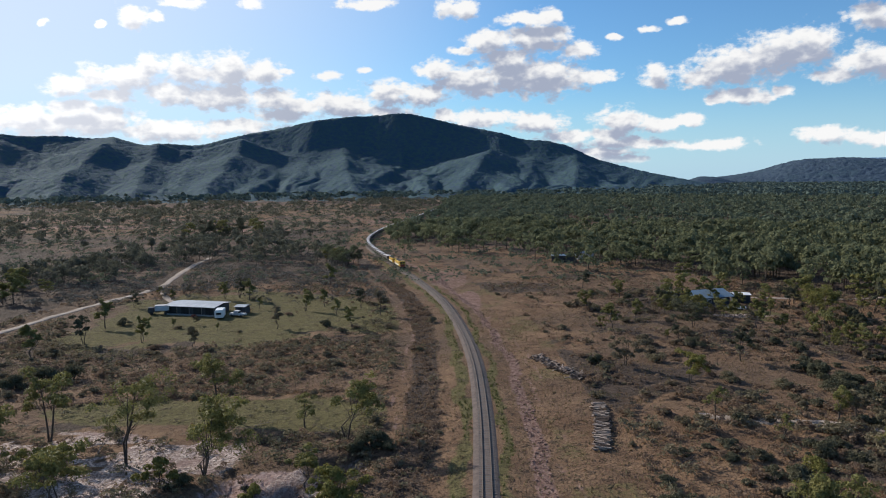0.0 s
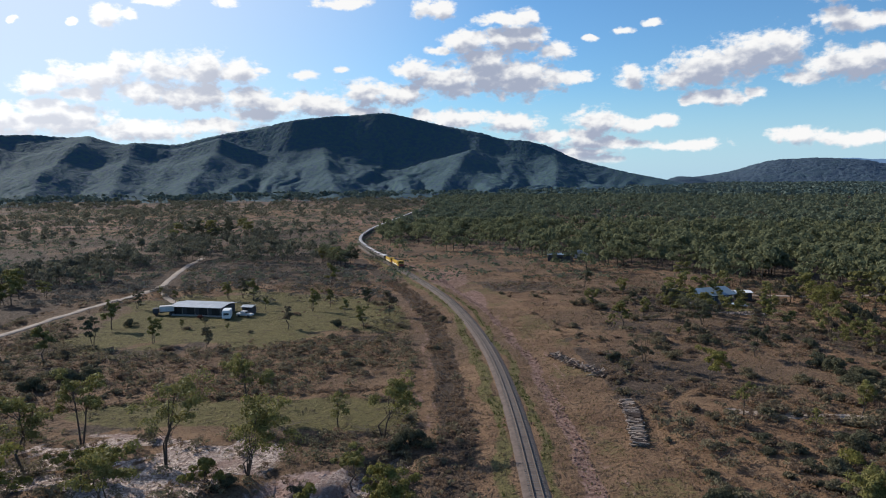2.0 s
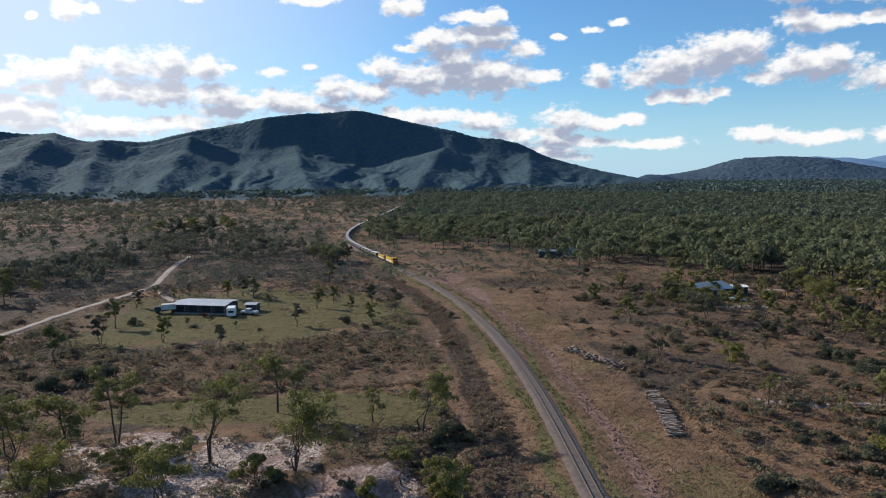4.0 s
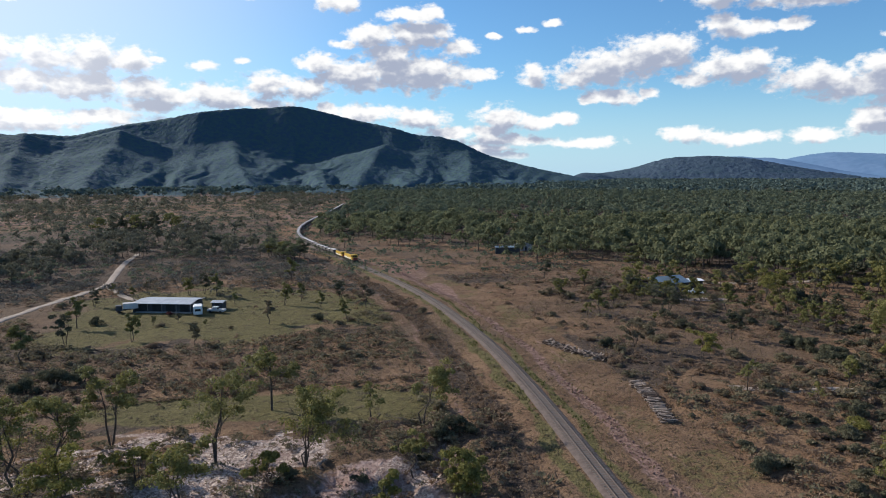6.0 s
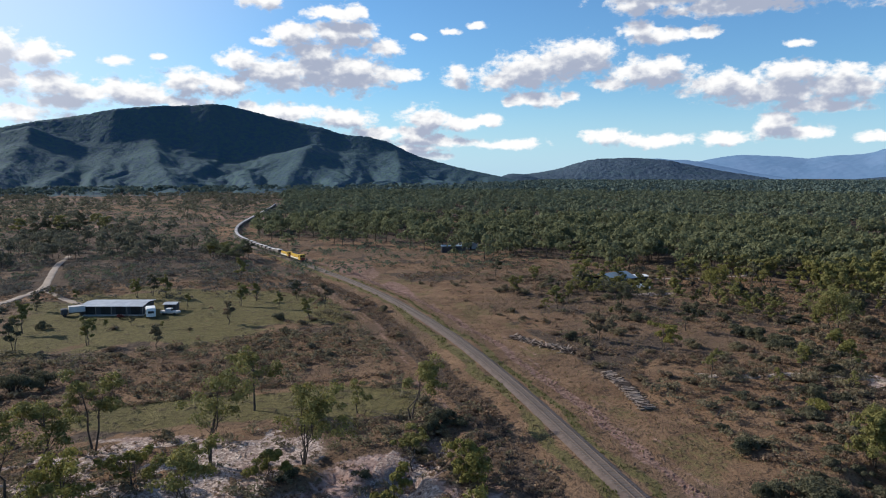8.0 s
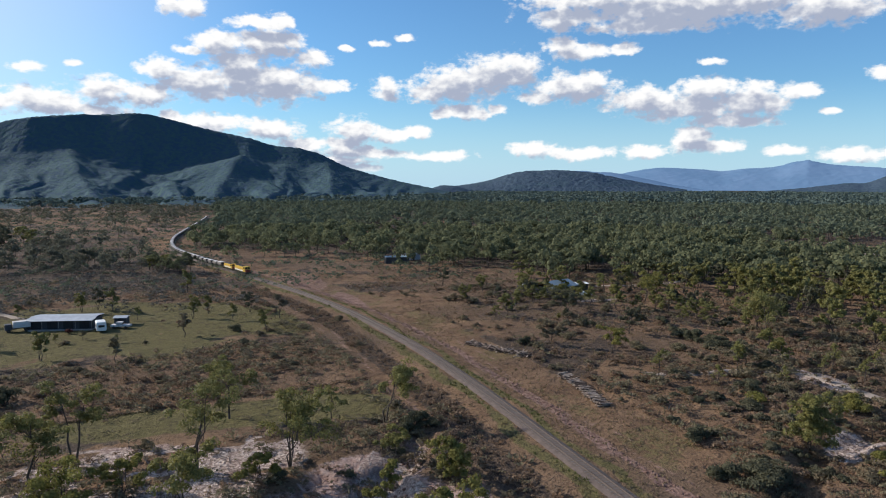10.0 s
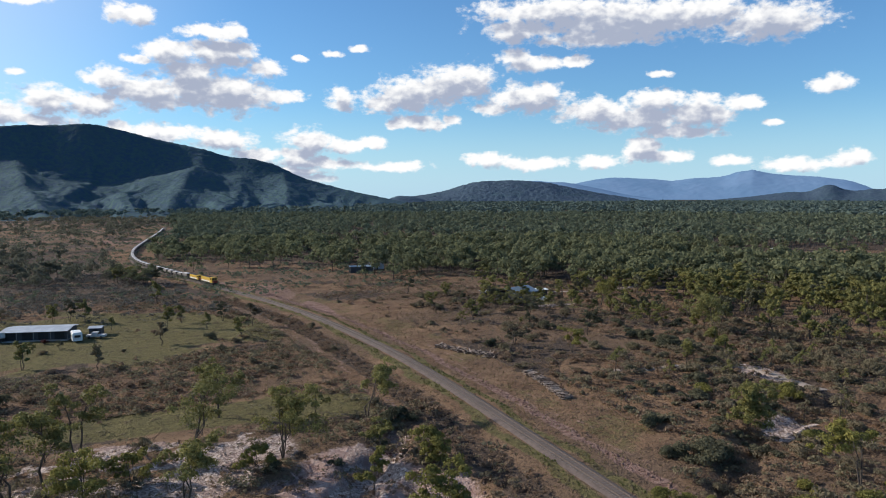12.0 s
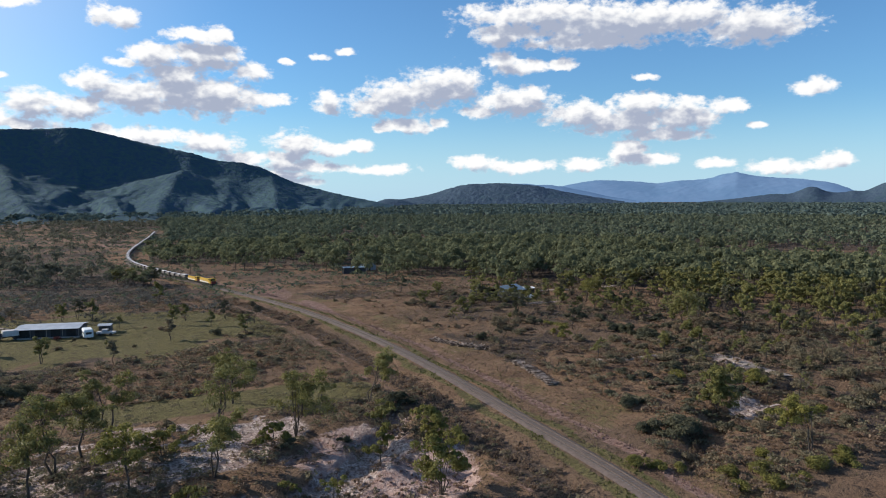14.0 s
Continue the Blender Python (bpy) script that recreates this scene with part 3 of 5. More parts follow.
# ---------------------------------------------------------------- hills
def hill_range(name, label, crest, foot, top, back, mat, ridges=(), wall=0.0, grain=3.0, across=8.0, seed=3, rows=120, soft=0.5):
    """A range seen from the plain: crest heights in degrees by azimuth, and the distances of foot, crest and far side.

    ridges are spurs in front of the upper wall: azimuth and elevation of the head, azimuth of the toe.
    """
    az0, az1 = crest[0][0], crest[-1][0]
    count = int(radians(az1 - az0) * top / across)
    az = np.linspace(az0, az1, count)
    knots = np.array(crest)
    line = np.zeros(count)
    for k in (-soft, 0.0, soft):
        line += np.interp(az + k, knots[:, 0], knots[:, 1]) / 3
    peak = np.maximum(np.tan(np.radians(line)) * top + 38.0, 4.0)
    s = np.r_[np.linspace(0, 1, rows), 1 + np.linspace(0.03, 1, rows // 5)]
    A, S = np.meshgrid(az, s)
    r = np.where(S <= 1, foot + (top - foot) * S, top + (back - top) * (S - 1))
    rise = np.clip(S, 0, 1)
    warp = fbm(A / 4.0, S * 4, seed, 3) - 0.5
    fine = np.abs(2 * fbm(A / 1.1 + warp * 3, S * 9, seed + 9, 3) - 1)  # small gullies
    if wall:
        brow = np.clip((rise + warp * 0.05 - wall + 0.04) / (1.04 - wall), 0, 1) ** 1.08
        H = np.where(S <= 1, 0.30 * rise**1.5 + 0.70 * brow, np.cos((S - 1) * np.pi / 2)) * peak
        slope = np.clip(S * 2.6 - 0.15, 0, 1) * (0.3 + 0.7 * np.clip((0.86 - S) * 9, 0, 1)) * np.clip((1 - S) * 7, 0, 1) * np.clip(peak / 120, 0, 1)
        lean = A + (1 - rise) * 3.0 + warp * 5.0
        for size, deep, k in ((2.5, 26, 61), (1.1, 11, 67), (0.5, 4.5, 71)):
            H = H + slope * deep * (0.55 - np.abs(2 * fbm(lean / size, S * 0.9 / size**0.5, seed + k, 2) - 1) * 1.9)
    else:
        H = np.where(S <= 1, np.sin(rise * np.pi / 2) ** 1.3, np.cos((S - 1) * np.pi / 2)) * peak
    for head, el, toe, reach in ridges:
        high = np.tan(np.radians(el + 0.2)) * (foot + (top - foot) * wall) + 38.0
        run_up = np.clip((rise - reach) / (wall - reach), 0, 1.02)
        spine = head + (toe - head) * (1 - run_up) + warp * 1.6 * np.clip(1.1 - run_up, 0, 1)
        along = high * (0.62 * run_up + 0.38 * run_up**2) * (1 + 0.07 * np.sin(rise * 23 + head * 3))
        aside = np.abs(A - spine) * np.pi / 180 * r
        flank = np.where(A > spine, 0.46, 0.32) * aside * (0.85 + 0.45 * fine * np.clip(aside / 60, 0, 1))
        spur = along - flank
        H = np.where(S <= 1, np.maximum(H, spur) + 9 * np.exp(-np.abs(H - spur) / 12) * np.clip(H / 30 - 0.3, 0, 1), H)
    H = H - 4 * (1 - np.clip(fine * 1.6, 0, 1)) * np.clip(5 * rise * (1 - rise), 0, 1) * (1.0 if wall else 0.4)
    H[:, 1:-1] = (H[:, :-2] + H[:, 1:-1] * 2 + H[:, 2:]) / 4
    H = H + grain * (hashed(np.round(A * 1e4), np.round(S * 1e4), seed) - 0.35) * np.clip(S * 6, 0, 1)
    H[0], H[-1] = -3.0, -3.0
    x, y = r * np.sin(np.radians(A)), r * np.cos(np.radians(A))
    i = np.arange(A.size).reshape(A.shape)
    faces = np.stack([i[:-1, :-1], i[:-1, 1:], i[1:, 1:], i[1:, :-1]], -1).reshape(-1, 4)
    mesh = mesh_from(name, np.stack([x, y, H], -1).reshape(-1, 3), faces, [mat], smooth=False)
    return tagged(new(name, mesh), label, "mountain", kind="structure")


SPURS = [(-20.4, 2.2, -22.6, 0.10), (-14.4, 2.6, -17.2, 0.06), (-6.4, 1.95, -5.4, 0.05), (5.5, 2.05, 2.2, 0.15), (-23.6, 2.75, -28.9, 0.08), (-12.0, 1.2, -14.6, 0.05),
         (-0.8, 0.2, -2.2, 0.2), (-26.8, 0.9, -30.2, 0.12), (8.8, 0.9, 8.0, 0.3), (-9.4, 1.0, -11.0, 0.1), (-4.0, 0.9, -1.6, 0.15), (-17.6, 1.1, -19.8, 0.1),
         (2.6, 0.4, 0.6, 0.25), (-30.5, 2.4, -33.5, 0.1), (-36, 2.0, -38, 0.1), (-43, 2.3, -45, 0.1), (-51, 1.8, -54, 0.1), (12.2, 0.9, 12.6, 0.3)]
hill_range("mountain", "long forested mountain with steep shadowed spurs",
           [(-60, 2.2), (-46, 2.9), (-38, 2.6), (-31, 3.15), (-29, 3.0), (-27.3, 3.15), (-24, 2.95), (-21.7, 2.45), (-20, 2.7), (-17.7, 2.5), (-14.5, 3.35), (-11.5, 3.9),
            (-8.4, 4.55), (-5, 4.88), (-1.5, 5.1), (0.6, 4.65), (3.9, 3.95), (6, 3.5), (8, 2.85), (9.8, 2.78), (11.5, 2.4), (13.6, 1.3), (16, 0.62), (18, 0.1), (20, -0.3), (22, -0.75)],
           1150, 2050, 2600, WOODED_HAZE, SPURS, 0.80, grain=2.6, across=5.5, seed=3, rows=180)
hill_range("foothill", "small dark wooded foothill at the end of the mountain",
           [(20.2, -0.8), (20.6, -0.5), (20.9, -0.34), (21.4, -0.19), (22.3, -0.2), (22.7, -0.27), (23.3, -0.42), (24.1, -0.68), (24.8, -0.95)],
           2180, 2300, 2420, WOODED_FAR_HAZE, grain=2.0, across=5.0, seed=42, rows=40, soft=0.1)
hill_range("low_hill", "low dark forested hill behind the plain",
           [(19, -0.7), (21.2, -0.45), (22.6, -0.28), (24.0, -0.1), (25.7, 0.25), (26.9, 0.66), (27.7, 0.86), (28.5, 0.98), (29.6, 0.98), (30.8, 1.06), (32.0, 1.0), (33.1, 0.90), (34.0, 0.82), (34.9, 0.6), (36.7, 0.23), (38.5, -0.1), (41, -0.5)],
           2450, 2900, 3300, WOODED_FAR_HAZE, grain=6.0, across=7.0, seed=12, rows=60, soft=0.15)
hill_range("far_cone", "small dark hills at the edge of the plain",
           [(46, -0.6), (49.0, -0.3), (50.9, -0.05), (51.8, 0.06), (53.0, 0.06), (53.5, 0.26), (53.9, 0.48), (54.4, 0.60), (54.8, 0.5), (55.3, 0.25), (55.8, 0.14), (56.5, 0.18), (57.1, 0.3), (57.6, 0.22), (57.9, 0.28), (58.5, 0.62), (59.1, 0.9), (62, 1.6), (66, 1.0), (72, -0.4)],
           3000, 3300, 3700, WOODED_FAR_HAZE, grain=5.0, across=9.0, seed=22, rows=40, soft=0.15)
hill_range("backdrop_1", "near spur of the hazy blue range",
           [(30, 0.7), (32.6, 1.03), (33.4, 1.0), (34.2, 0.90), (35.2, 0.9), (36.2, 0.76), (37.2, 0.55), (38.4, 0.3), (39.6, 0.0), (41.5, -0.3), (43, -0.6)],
           3900, 4200, 4500, FAR_HAZE_NEAR, grain=4.0, across=14.0, seed=33, rows=40, soft=0.15)
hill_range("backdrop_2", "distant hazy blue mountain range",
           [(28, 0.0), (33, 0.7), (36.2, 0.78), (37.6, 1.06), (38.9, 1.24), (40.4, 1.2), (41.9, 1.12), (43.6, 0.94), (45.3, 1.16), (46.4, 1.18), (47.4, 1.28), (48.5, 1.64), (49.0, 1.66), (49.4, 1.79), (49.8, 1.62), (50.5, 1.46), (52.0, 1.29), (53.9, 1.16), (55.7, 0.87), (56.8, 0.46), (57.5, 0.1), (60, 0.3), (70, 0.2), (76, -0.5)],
           4400, 4800, 5150, FAR_HAZE, grain=6.0, across=14.0, seed=31, rows=50, soft=0.12)


# ---------------------------------------------------------------- plants
def tube(points, radii, sides=6):
    """Places and faces of a tapered tube along a few points."""
    points = np.asarray(points, float)
    ang = np.linspace(0, 2 * np.pi, sides, endpoint=False)
    ring = np.stack([np.cos(ang), np.sin(ang), 0 * ang], 1)
    verts = np.concatenate([p + ring * r for p, r in zip(points, radii)])
    faces = [(k * sides + j, k * sides + (j + 1) % sides, (k + 1) * sides + (j + 1) % sides, (k + 1) * sides + j) for k in range(len(points) - 1) for j in range(sides)]
    return verts, np.array(faces)


def sprays(rng, centres, radii, count, length, width, flat=0.75, loose=0.55, shell=0.35, thin=False):
    """Leaf sprays: small bent blades thrown over the outsides of clumps, facing out of them."""
    which = rng.integers(0, len(centres), count)
    way = rng.normal(size=(count, 3))
    way /= np.linalg.norm(way, axis=1, keepdims=True)
    way[:, 2] = np.where(way[:, 2] < -0.35, -way[:, 2] * 0.6, way[:, 2])
    reach = radii[which] * (shell + (1 - shell) * rng.random(count) ** 0.5)
    at = centres[which] + way * reach[:, None] * np.array([1, 1, flat])
    normal = way + rng.normal(size=(count, 3)) * loose
    normal /= np.linalg.norm(normal, axis=1, keepdims=True)
    side = np.cross(normal, rng.normal(size=(count, 3)))
    side /= np.linalg.norm(side, axis=1, keepdims=True)
    droop = np.cross(normal, side)
    a = (length * (0.6 + 0.8 * rng.random(count)))[:, None]
    b = (width * (0.6 + 0.8 * rng.random(count)))[:, None]
    if thin:
        verts = np.stack([at - side * a - droop * b * 0.8, at + side * a - droop * b * 0.8, at + droop * b * 1.6], 1).reshape(-1, 3)
        return verts, np.arange(count * 3).reshape(-1, 3)
    verts = np.stack([at - side * a, at - droop * b, at + side * a, at + droop * b * 0.8], 1).reshape(-1, 3)
    return verts, np.arange(count * 4).reshape(-1, 4)


def halved(piece):
    """A quad mesh as triangles."""
    v, f = piece
    return v, np.concatenate([f[:, [0, 1, 2]], f[:, [0, 2, 3]]])


def joined(pieces):
    verts, faces, base = [], [], 0
    for v, f in pieces:
        verts.append(v)
        faces.append(f + base)
        base += len(v)
    return np.concatenate(verts), np.concatenate(faces)


def tree_shape(rng, h, spread, stems=1, clumps=10, leaves=700, size=0.34, lean=0.0, low=0.38, trunk=1.0, thin=False):
    """Wood and leaves of an open-crowned gum of height h, standing at the origin."""
    wood, centres, radii = [], [], []
    for s in range(stems):
        turn = rng.random() * 6.28
        out = (0.16 * (stems > 1) + lean) * h
        fork = h * (low + 0.1 * rng.random())
        top = np.array([math.cos(turn) * out, math.sin(turn) * out, h * (0.80 + 0.08 * rng.random())])
        bend = rng.normal(size=2) * 0.035 * h
        path = [np.array([0, 0, -0.4]) + np.array([math.cos(turn), math.sin(turn), 0]) * 0.12 * (stems > 1), np.r_[top[:2] * 0.30 + bend, fork * 0.55], np.r_[top[:2] * 0.55 - bend * 0.5, fork], np.r_[top[:2] * 0.8, h * 0.68], top]
        r0 = 0.0145 * h * trunk / math.sqrt(stems) + 0.025
        wood.append(tube(path, [r0 * 1.25, r0, r0 * 0.75, r0 * 0.45, r0 * 0.2], 7))
        n = max(2, clumps // stems)
        for k in range(n):
            a = turn + 6.28 * (k / n) + rng.normal() * 0.5 if stems == 1 else turn + rng.normal() * 1.1
            up = low + 0.06 + (0.97 - low - 0.06) * (k + 0.6 * rng.random()) / n
            reach = spread * h * (0.14 + 0.34 * rng.random()) * (1.15 - 0.75 * max(0, up - 0.55))
            start = np.array(path[2]) * (1 - 0.35 * rng.random()) if up < 0.72 else np.array(path[3])
            end = np.array([top[0] * up + math.cos(a) * reach, top[1] * up + math.sin(a) * reach, h * (up + 0.02)])
            middle = (start + end) / 2 + np.array([0, 0, -0.03 * h]) + rng.normal(size=3) * 0.02 * h
            wood.append(tube([start, middle, end], [r0 * 0.42, r0 * 0.27, r0 * 0.1], 5))
            for twig in range(3):
                tip = end + rng.normal(size=3) * np.array([1, 1, 0.6]) * h * (0.025 + 0.075 * spread)
                wood.append(tube([middle * 0.3 + end * 0.7, (end + tip) / 2, tip], [r0 * 0.16, r0 * 0.1, r0 * 0.05], 4))
                centres.append(tip)
                radii.append(h * (0.03 + spread * (0.05 + 0.075 * rng.random())))
        centres.append(top)
        radii.append(h * (0.03 + spread * 0.12))
    leaf = sprays(rng, np.array(centres), np.array(radii), int(leaves * 3.0), size * 0.56, size * 0.29, 0.85, 0.4, 0.5, thin=thin)
    return joined(wood), leaf


def gum_tree(x, y, h, label, seed, mat=None, turn=0.0, group="scattered gum trees", category="tree", **shape):
    rng = np.random.default_rng(seed)
    wood, leaf = tree_shape(rng, h, **shape)
    ob = empty("gum_tree", x, y, height_at(x, y), turn)
    for name, (v, f), m in (("trunk", wood, BARK), ("crown", leaf, mat or LEAF)):
        p = new(name, mesh_from(name, v, f, [m], smooth=name == "trunk"))
        p.parent = ob
    return tagged(ob, label, category, group)


# the tall open gums round the sandy creek
OPEN, BUSHY = "tall open-crowned gum tree on sandy creek ground", "bushy bright green gum tree beside the eroded creek"
gum_tree(-21.3, 90.6, 11.8, "tall forked gum tree leaning on pale sand", 11, LEAF, stems=3, spread=0.62, clumps=15, leaves=1200, low=0.45)
gum_tree(-10.0, 87.6, 9.4, "broad many-stemmed gum tree above the creek", 12, LEAF, stems=5, spread=0.85, clumps=20, leaves=1900, low=0.35)
gum_tree(-15.4, 111.0, 9.2, "single-stemmed gum tree on mown grass", 13, LEAF, spread=0.72, clumps=9, leaves=1100, low=0.5)
gum_tree(7.0, 100.0, 9.2, "forked gum tree with a low side clump", 14, LEAF, stems=2, spread=0.8, clumps=10, leaves=1100, low=0.42, lean=0.1)
gum_tree(-0.1, 105.7, 4.9, "small round gum sapling on mown grass", 15, LEAF, spread=0.9, clumps=7, leaves=500, size=0.26)
gum_tree(-42.8, 86.2, 11.0, OPEN, 16, LEAF, stems=2, spread=0.62, clumps=14, leaves=1300)
gum_tree(-39.6, 90.6, 10.2, OPEN, 17, LEAF, spread=0.62, clumps=12, leaves=1200, low=0.45)
gum_tree(-36.2, 99.6, 10.4, OPEN, 18, LEAF, stems=2, spread=0.6, clumps=12, leaves=1300, low=0.42)
gum_tree(-45.5, 80.0, 9.0, OPEN, 19, LEAF, spread=0.75, clumps=10, leaves=1000)
gum_tree(-34.4, 75.2, 8.4, OPEN, 20, LEAF_GOLD, stems=2, spread=0.8, clumps=12, leaves=1200)
gum_tree(-24.0, 77.0, 8.3, OPEN, 21, LEAF, stems=3, spread=0.8, clumps=12, leaves=1300, low=0.45)
gum_tree(-29.5, 85.3, 4.6, BUSHY, 22, LEAF_GOLD, stems=3, spread=1.1, clumps=9, leaves=900, low=0.2)
gum_tree(-14.1, 84.8, 4.2, BUSHY, 23, LEAF_GOLD, stems=3, spread=1.0, clumps=8, leaves=700, low=0.2)
gum_tree(-1.2, 74.0, 5.6, BUSHY, 24, LEAF_GOLD, spread=0.62, clumps=9, leaves=800, low=0.22)
gum_tree(3.8, 85.5, 5.8, "slender gum tree over a bare creek bank", 25, LEAF, spread=0.75, clumps=8, leaves=700)
gum_tree(1.6, 60.0, 8.0, BUSHY, 26, LEAF_GOLD, stems=4, spread=0.75, clumps=16, leaves=2000, low=0.3)
gum_tree(9.4, 77.5, 5.2, BUSHY, 27, LEAF_GOLD, stems=4, spread=1.15, clumps=14, leaves=1600, low=0.12)
gum_tree(-15.9, 69.2, 3.0, "young gum sapling on a bare clay bank", 28, LEAF_GOLD, spread=0.8, clumps=6, leaves=350, size=0.22)
gum_tree(-11.7, 63.2, 3.8, "young gum sapling on a bare clay bank", 29, LEAF_GOLD, spread=0.8, clumps=6, leaves=400, size=0.22)
gum_tree(-57.0, 86.0, 9.0, OPEN, 30, LEAF, stems=2, spread=0.7, clumps=10, leaves=1100)
gum_tree(-60.0, 100.0, 8.0, OPEN, 31, LEAF, spread=0.7, clumps=10, leaves=900)
gum_tree(-52.0, 72.0, 7.5, OPEN, 32, LEAF, stems=2, spread=0.8, clumps=10, leaves=1000)
gum_tree(-27.0, 68.0, 5.0, BUSHY, 33, LEAF_GOLD, stems=3, spread=1.0, clumps=9, leaves=800, low=0.2)
gum_tree(60.8, 68.5, 8.0, "dense upright gum tree beside a washed-out bank", 34, LEAF, stems=4, spread=0.72, clumps=30, leaves=3200, low=0.14)
gum_tree(53.8, 45.2, 7.6, "round-topped gum tree among thick scrub", 35, LEAF_GOLD, stems=2, spread=0.85, clumps=12, leaves=1200, low=0.5)
gum_tree(67.0, 124.6, 5.9, "bright green round gum tree on dry grass", 36, LEAF_GOLD, stems=3, spread=1.0, clumps=11, leaves=1000, low=0.35)
gum_tree(58.6, 136.4, 6.1, "grey-green bushy gum tree on dry grass", 37, LEAF_GREY, stems=3, spread=0.95, clumps=11, leaves=1000, low=0.25)
gum_tree(110.8, 122.6, 10.6, "wide-crowned old gum tree on dry grass", 38, LEAF, stems=2, spread=0.95, clumps=16, leaves=1500, low=0.42)
gum_tree(86.3, 105.3, 4.4, "grey spindly small tree beside the dirt track", 39, LEAF_GREY, stems=2, spread=0.8, clumps=8, leaves=400, low=0.4)
gum_tree(85.2, 171.4, 6.8, "wide spreading dark tree in front of the house", 40, LEAF_DARK, stems=3, spread=1.25, clumps=16, leaves=1200, low=0.3)
gum_tree(119.5, 180.0, 9.6, "large bright gum tree beside a clearing", 41, LEAF_GOLD, stems=3, spread=0.95, clumps=15, leaves=1300, low=0.35)

# a few grown shapes, repeated over the paddock and the open woodland
MASTERS = []
for k, (stems, spread, low, mat) in enumerate(((1, 0.52, 0.34, LEAF), (2, 0.66, 0.30, LEAF), (1, 0.48, 0.40, LEAF), (3, 0.78, 0.26, LEAF), (2, 0.56, 0.32, LEAF_DARK), (1, 0.62, 0.34, LEAF_GREY))):
    MASTERS.append((stems, spread, low, mat, k))


def again(ob, m):
    """A copy at a pose that holds its own scale."""
    sx, sy, sz = ob.scale
    copy_thing(ob, m @ Matrix.Diagonal((1 / sx, 1 / sy, 1 / sz, 1)))


def stand(name, label, group, places, seed, choice, leaves=800, size=0.36):
    """Copies of a few shapes at places of (x, y, height)."""
    rng = np.random.default_rng(seed)
    made = {}
    for k, (x, y, h) in enumerate(places):
        pick = choice[k % len(choice)]
        m = pose(x, y, height_at(x, y), 0, 0, rng.random() * 360) @ Matrix.Diagonal((h / 8, h / 8, h / 8, 1))
        if pick in made:
            again(made[pick], m)
            continue
        stems, spread, low, mat, number = MASTERS[pick]
        wood, leaf = tree_shape(np.random.default_rng(seed * 10 + number), 8.0, spread, stems, 10, leaves, size * 1.1, low=low, thin=True)
        ob = empty(name, 0, 0)
        for part_name, (v, f), pm in (("trunk", wood, BARK), ("crown", leaf, mat)):
            p = new(part_name, mesh_from(part_name, v, f, [pm], smooth=part_name == "trunk"))
            p.parent = ob
        made[pick] = tagged(ob, label, "tree", group)
        ob.matrix_basis = m


PADDOCK = [(-65.5, 180.6, 7.2), (-62.6, 163.4, 6.8), (-48.6, 162.6, 6.0), (-33.9, 155.1, 5.2), (-30.9, 203.6, 3.6), (-37.8, 218.9, 6.6), (-42, 222.9, 6.2),
           (-46, 220.9, 5.6), (-59.8, 228.1, 3.6), (-61.4, 217.9, 3.8), (-70.1, 229.5, 3.0), (-69.3, 207.6, 5), (-17, 200.4, 6.2), (-19.9, 176.3, 5.6),
           (-12.4, 206.3, 5.2), (-6.9, 193, 4.6), (-1.1, 203.7, 5.8), (-0.5, 174.4, 5.6), (5.4, 191.7, 6.4), (-64.8, 146.2, 8), (-78, 150, 6), (-72, 128, 5.5),
           (-48.1, 181.0, 2.2), (-42.5, 183, 2.4), (-35, 176, 2.0)]
stand("paddock_tree", "small dark gum tree on the green paddock", "paddock gum trees", PADDOCK, 51, (0, 4, 1, 5, 2))
EAST = [(63.8, 168.6, 7.0), (62.1, 172, 3.4), (63.9, 195.1, 5.8), (84, 190.4, 7), (99.5, 167.2, 7.4), (104.1, 164.5, 4.8), (124.1, 181, 7.6), (113, 128.8, 8.2),
        (130.9, 163.9, 5), (155.5, 195, 8.6), (144, 131.8, 10), (168.5, 118.6, 11), (151.1, 97.2, 11), (121.1, 76, 8.5), (74.1, 158.2, 2.6), (92, 196, 6),
        (128, 205, 8), (78, 214, 6), (70, 232, 6.5), (137, 150, 6), (133, 112, 6.5), (160, 150, 9), (172, 170, 10), (140, 186, 8)]
rng = np.random.default_rng(56)
EAST += [(60 + 85 * rng.random(), 100 + 120 * rng.random(), 3 + 4 * rng.random()) for k in range(34)]
stand("open_woodland_tree", "gum tree standing on dry open grass", "open woodland trees", EAST, 52, (0, 3, 1, 4, 2))
HOUSE_TREES = [(90, 196, 6), (94, 191, 5), (98, 190, 4.6), (88, 204, 6), (86, 198, 5), (105, 214, 7), (94, 213, 7), (110, 218, 8), (99, 219, 8), (119, 201, 6.5), (88, 186, 6.2), (93, 184, 6), (98.5, 185.5, 5.2), (84, 189, 5.5), (103, 187, 3.6)]
stand("garden_tree", "spreading green tree in the house yard", "house yard trees", HOUSE_TREES, 55, (3, 1), 500, 0.4)
TALL_DARK = [(-17.2, 307.5, 8), (-21.4, 314.6, 7.5), (-13, 308.5, 7), (-26, 318, 7), (-23, 305, 6), (-92, 452, 11), (-104, 458, 11), (-116, 455, 12), (-128, 462, 11), (-98, 470, 12), (-110, 470, 12), (-140, 460, 10)]
stand("dark_tree", "dense dark tree in a clump near the line", "dark tree clump", TALL_DARK, 53, (4, 3))


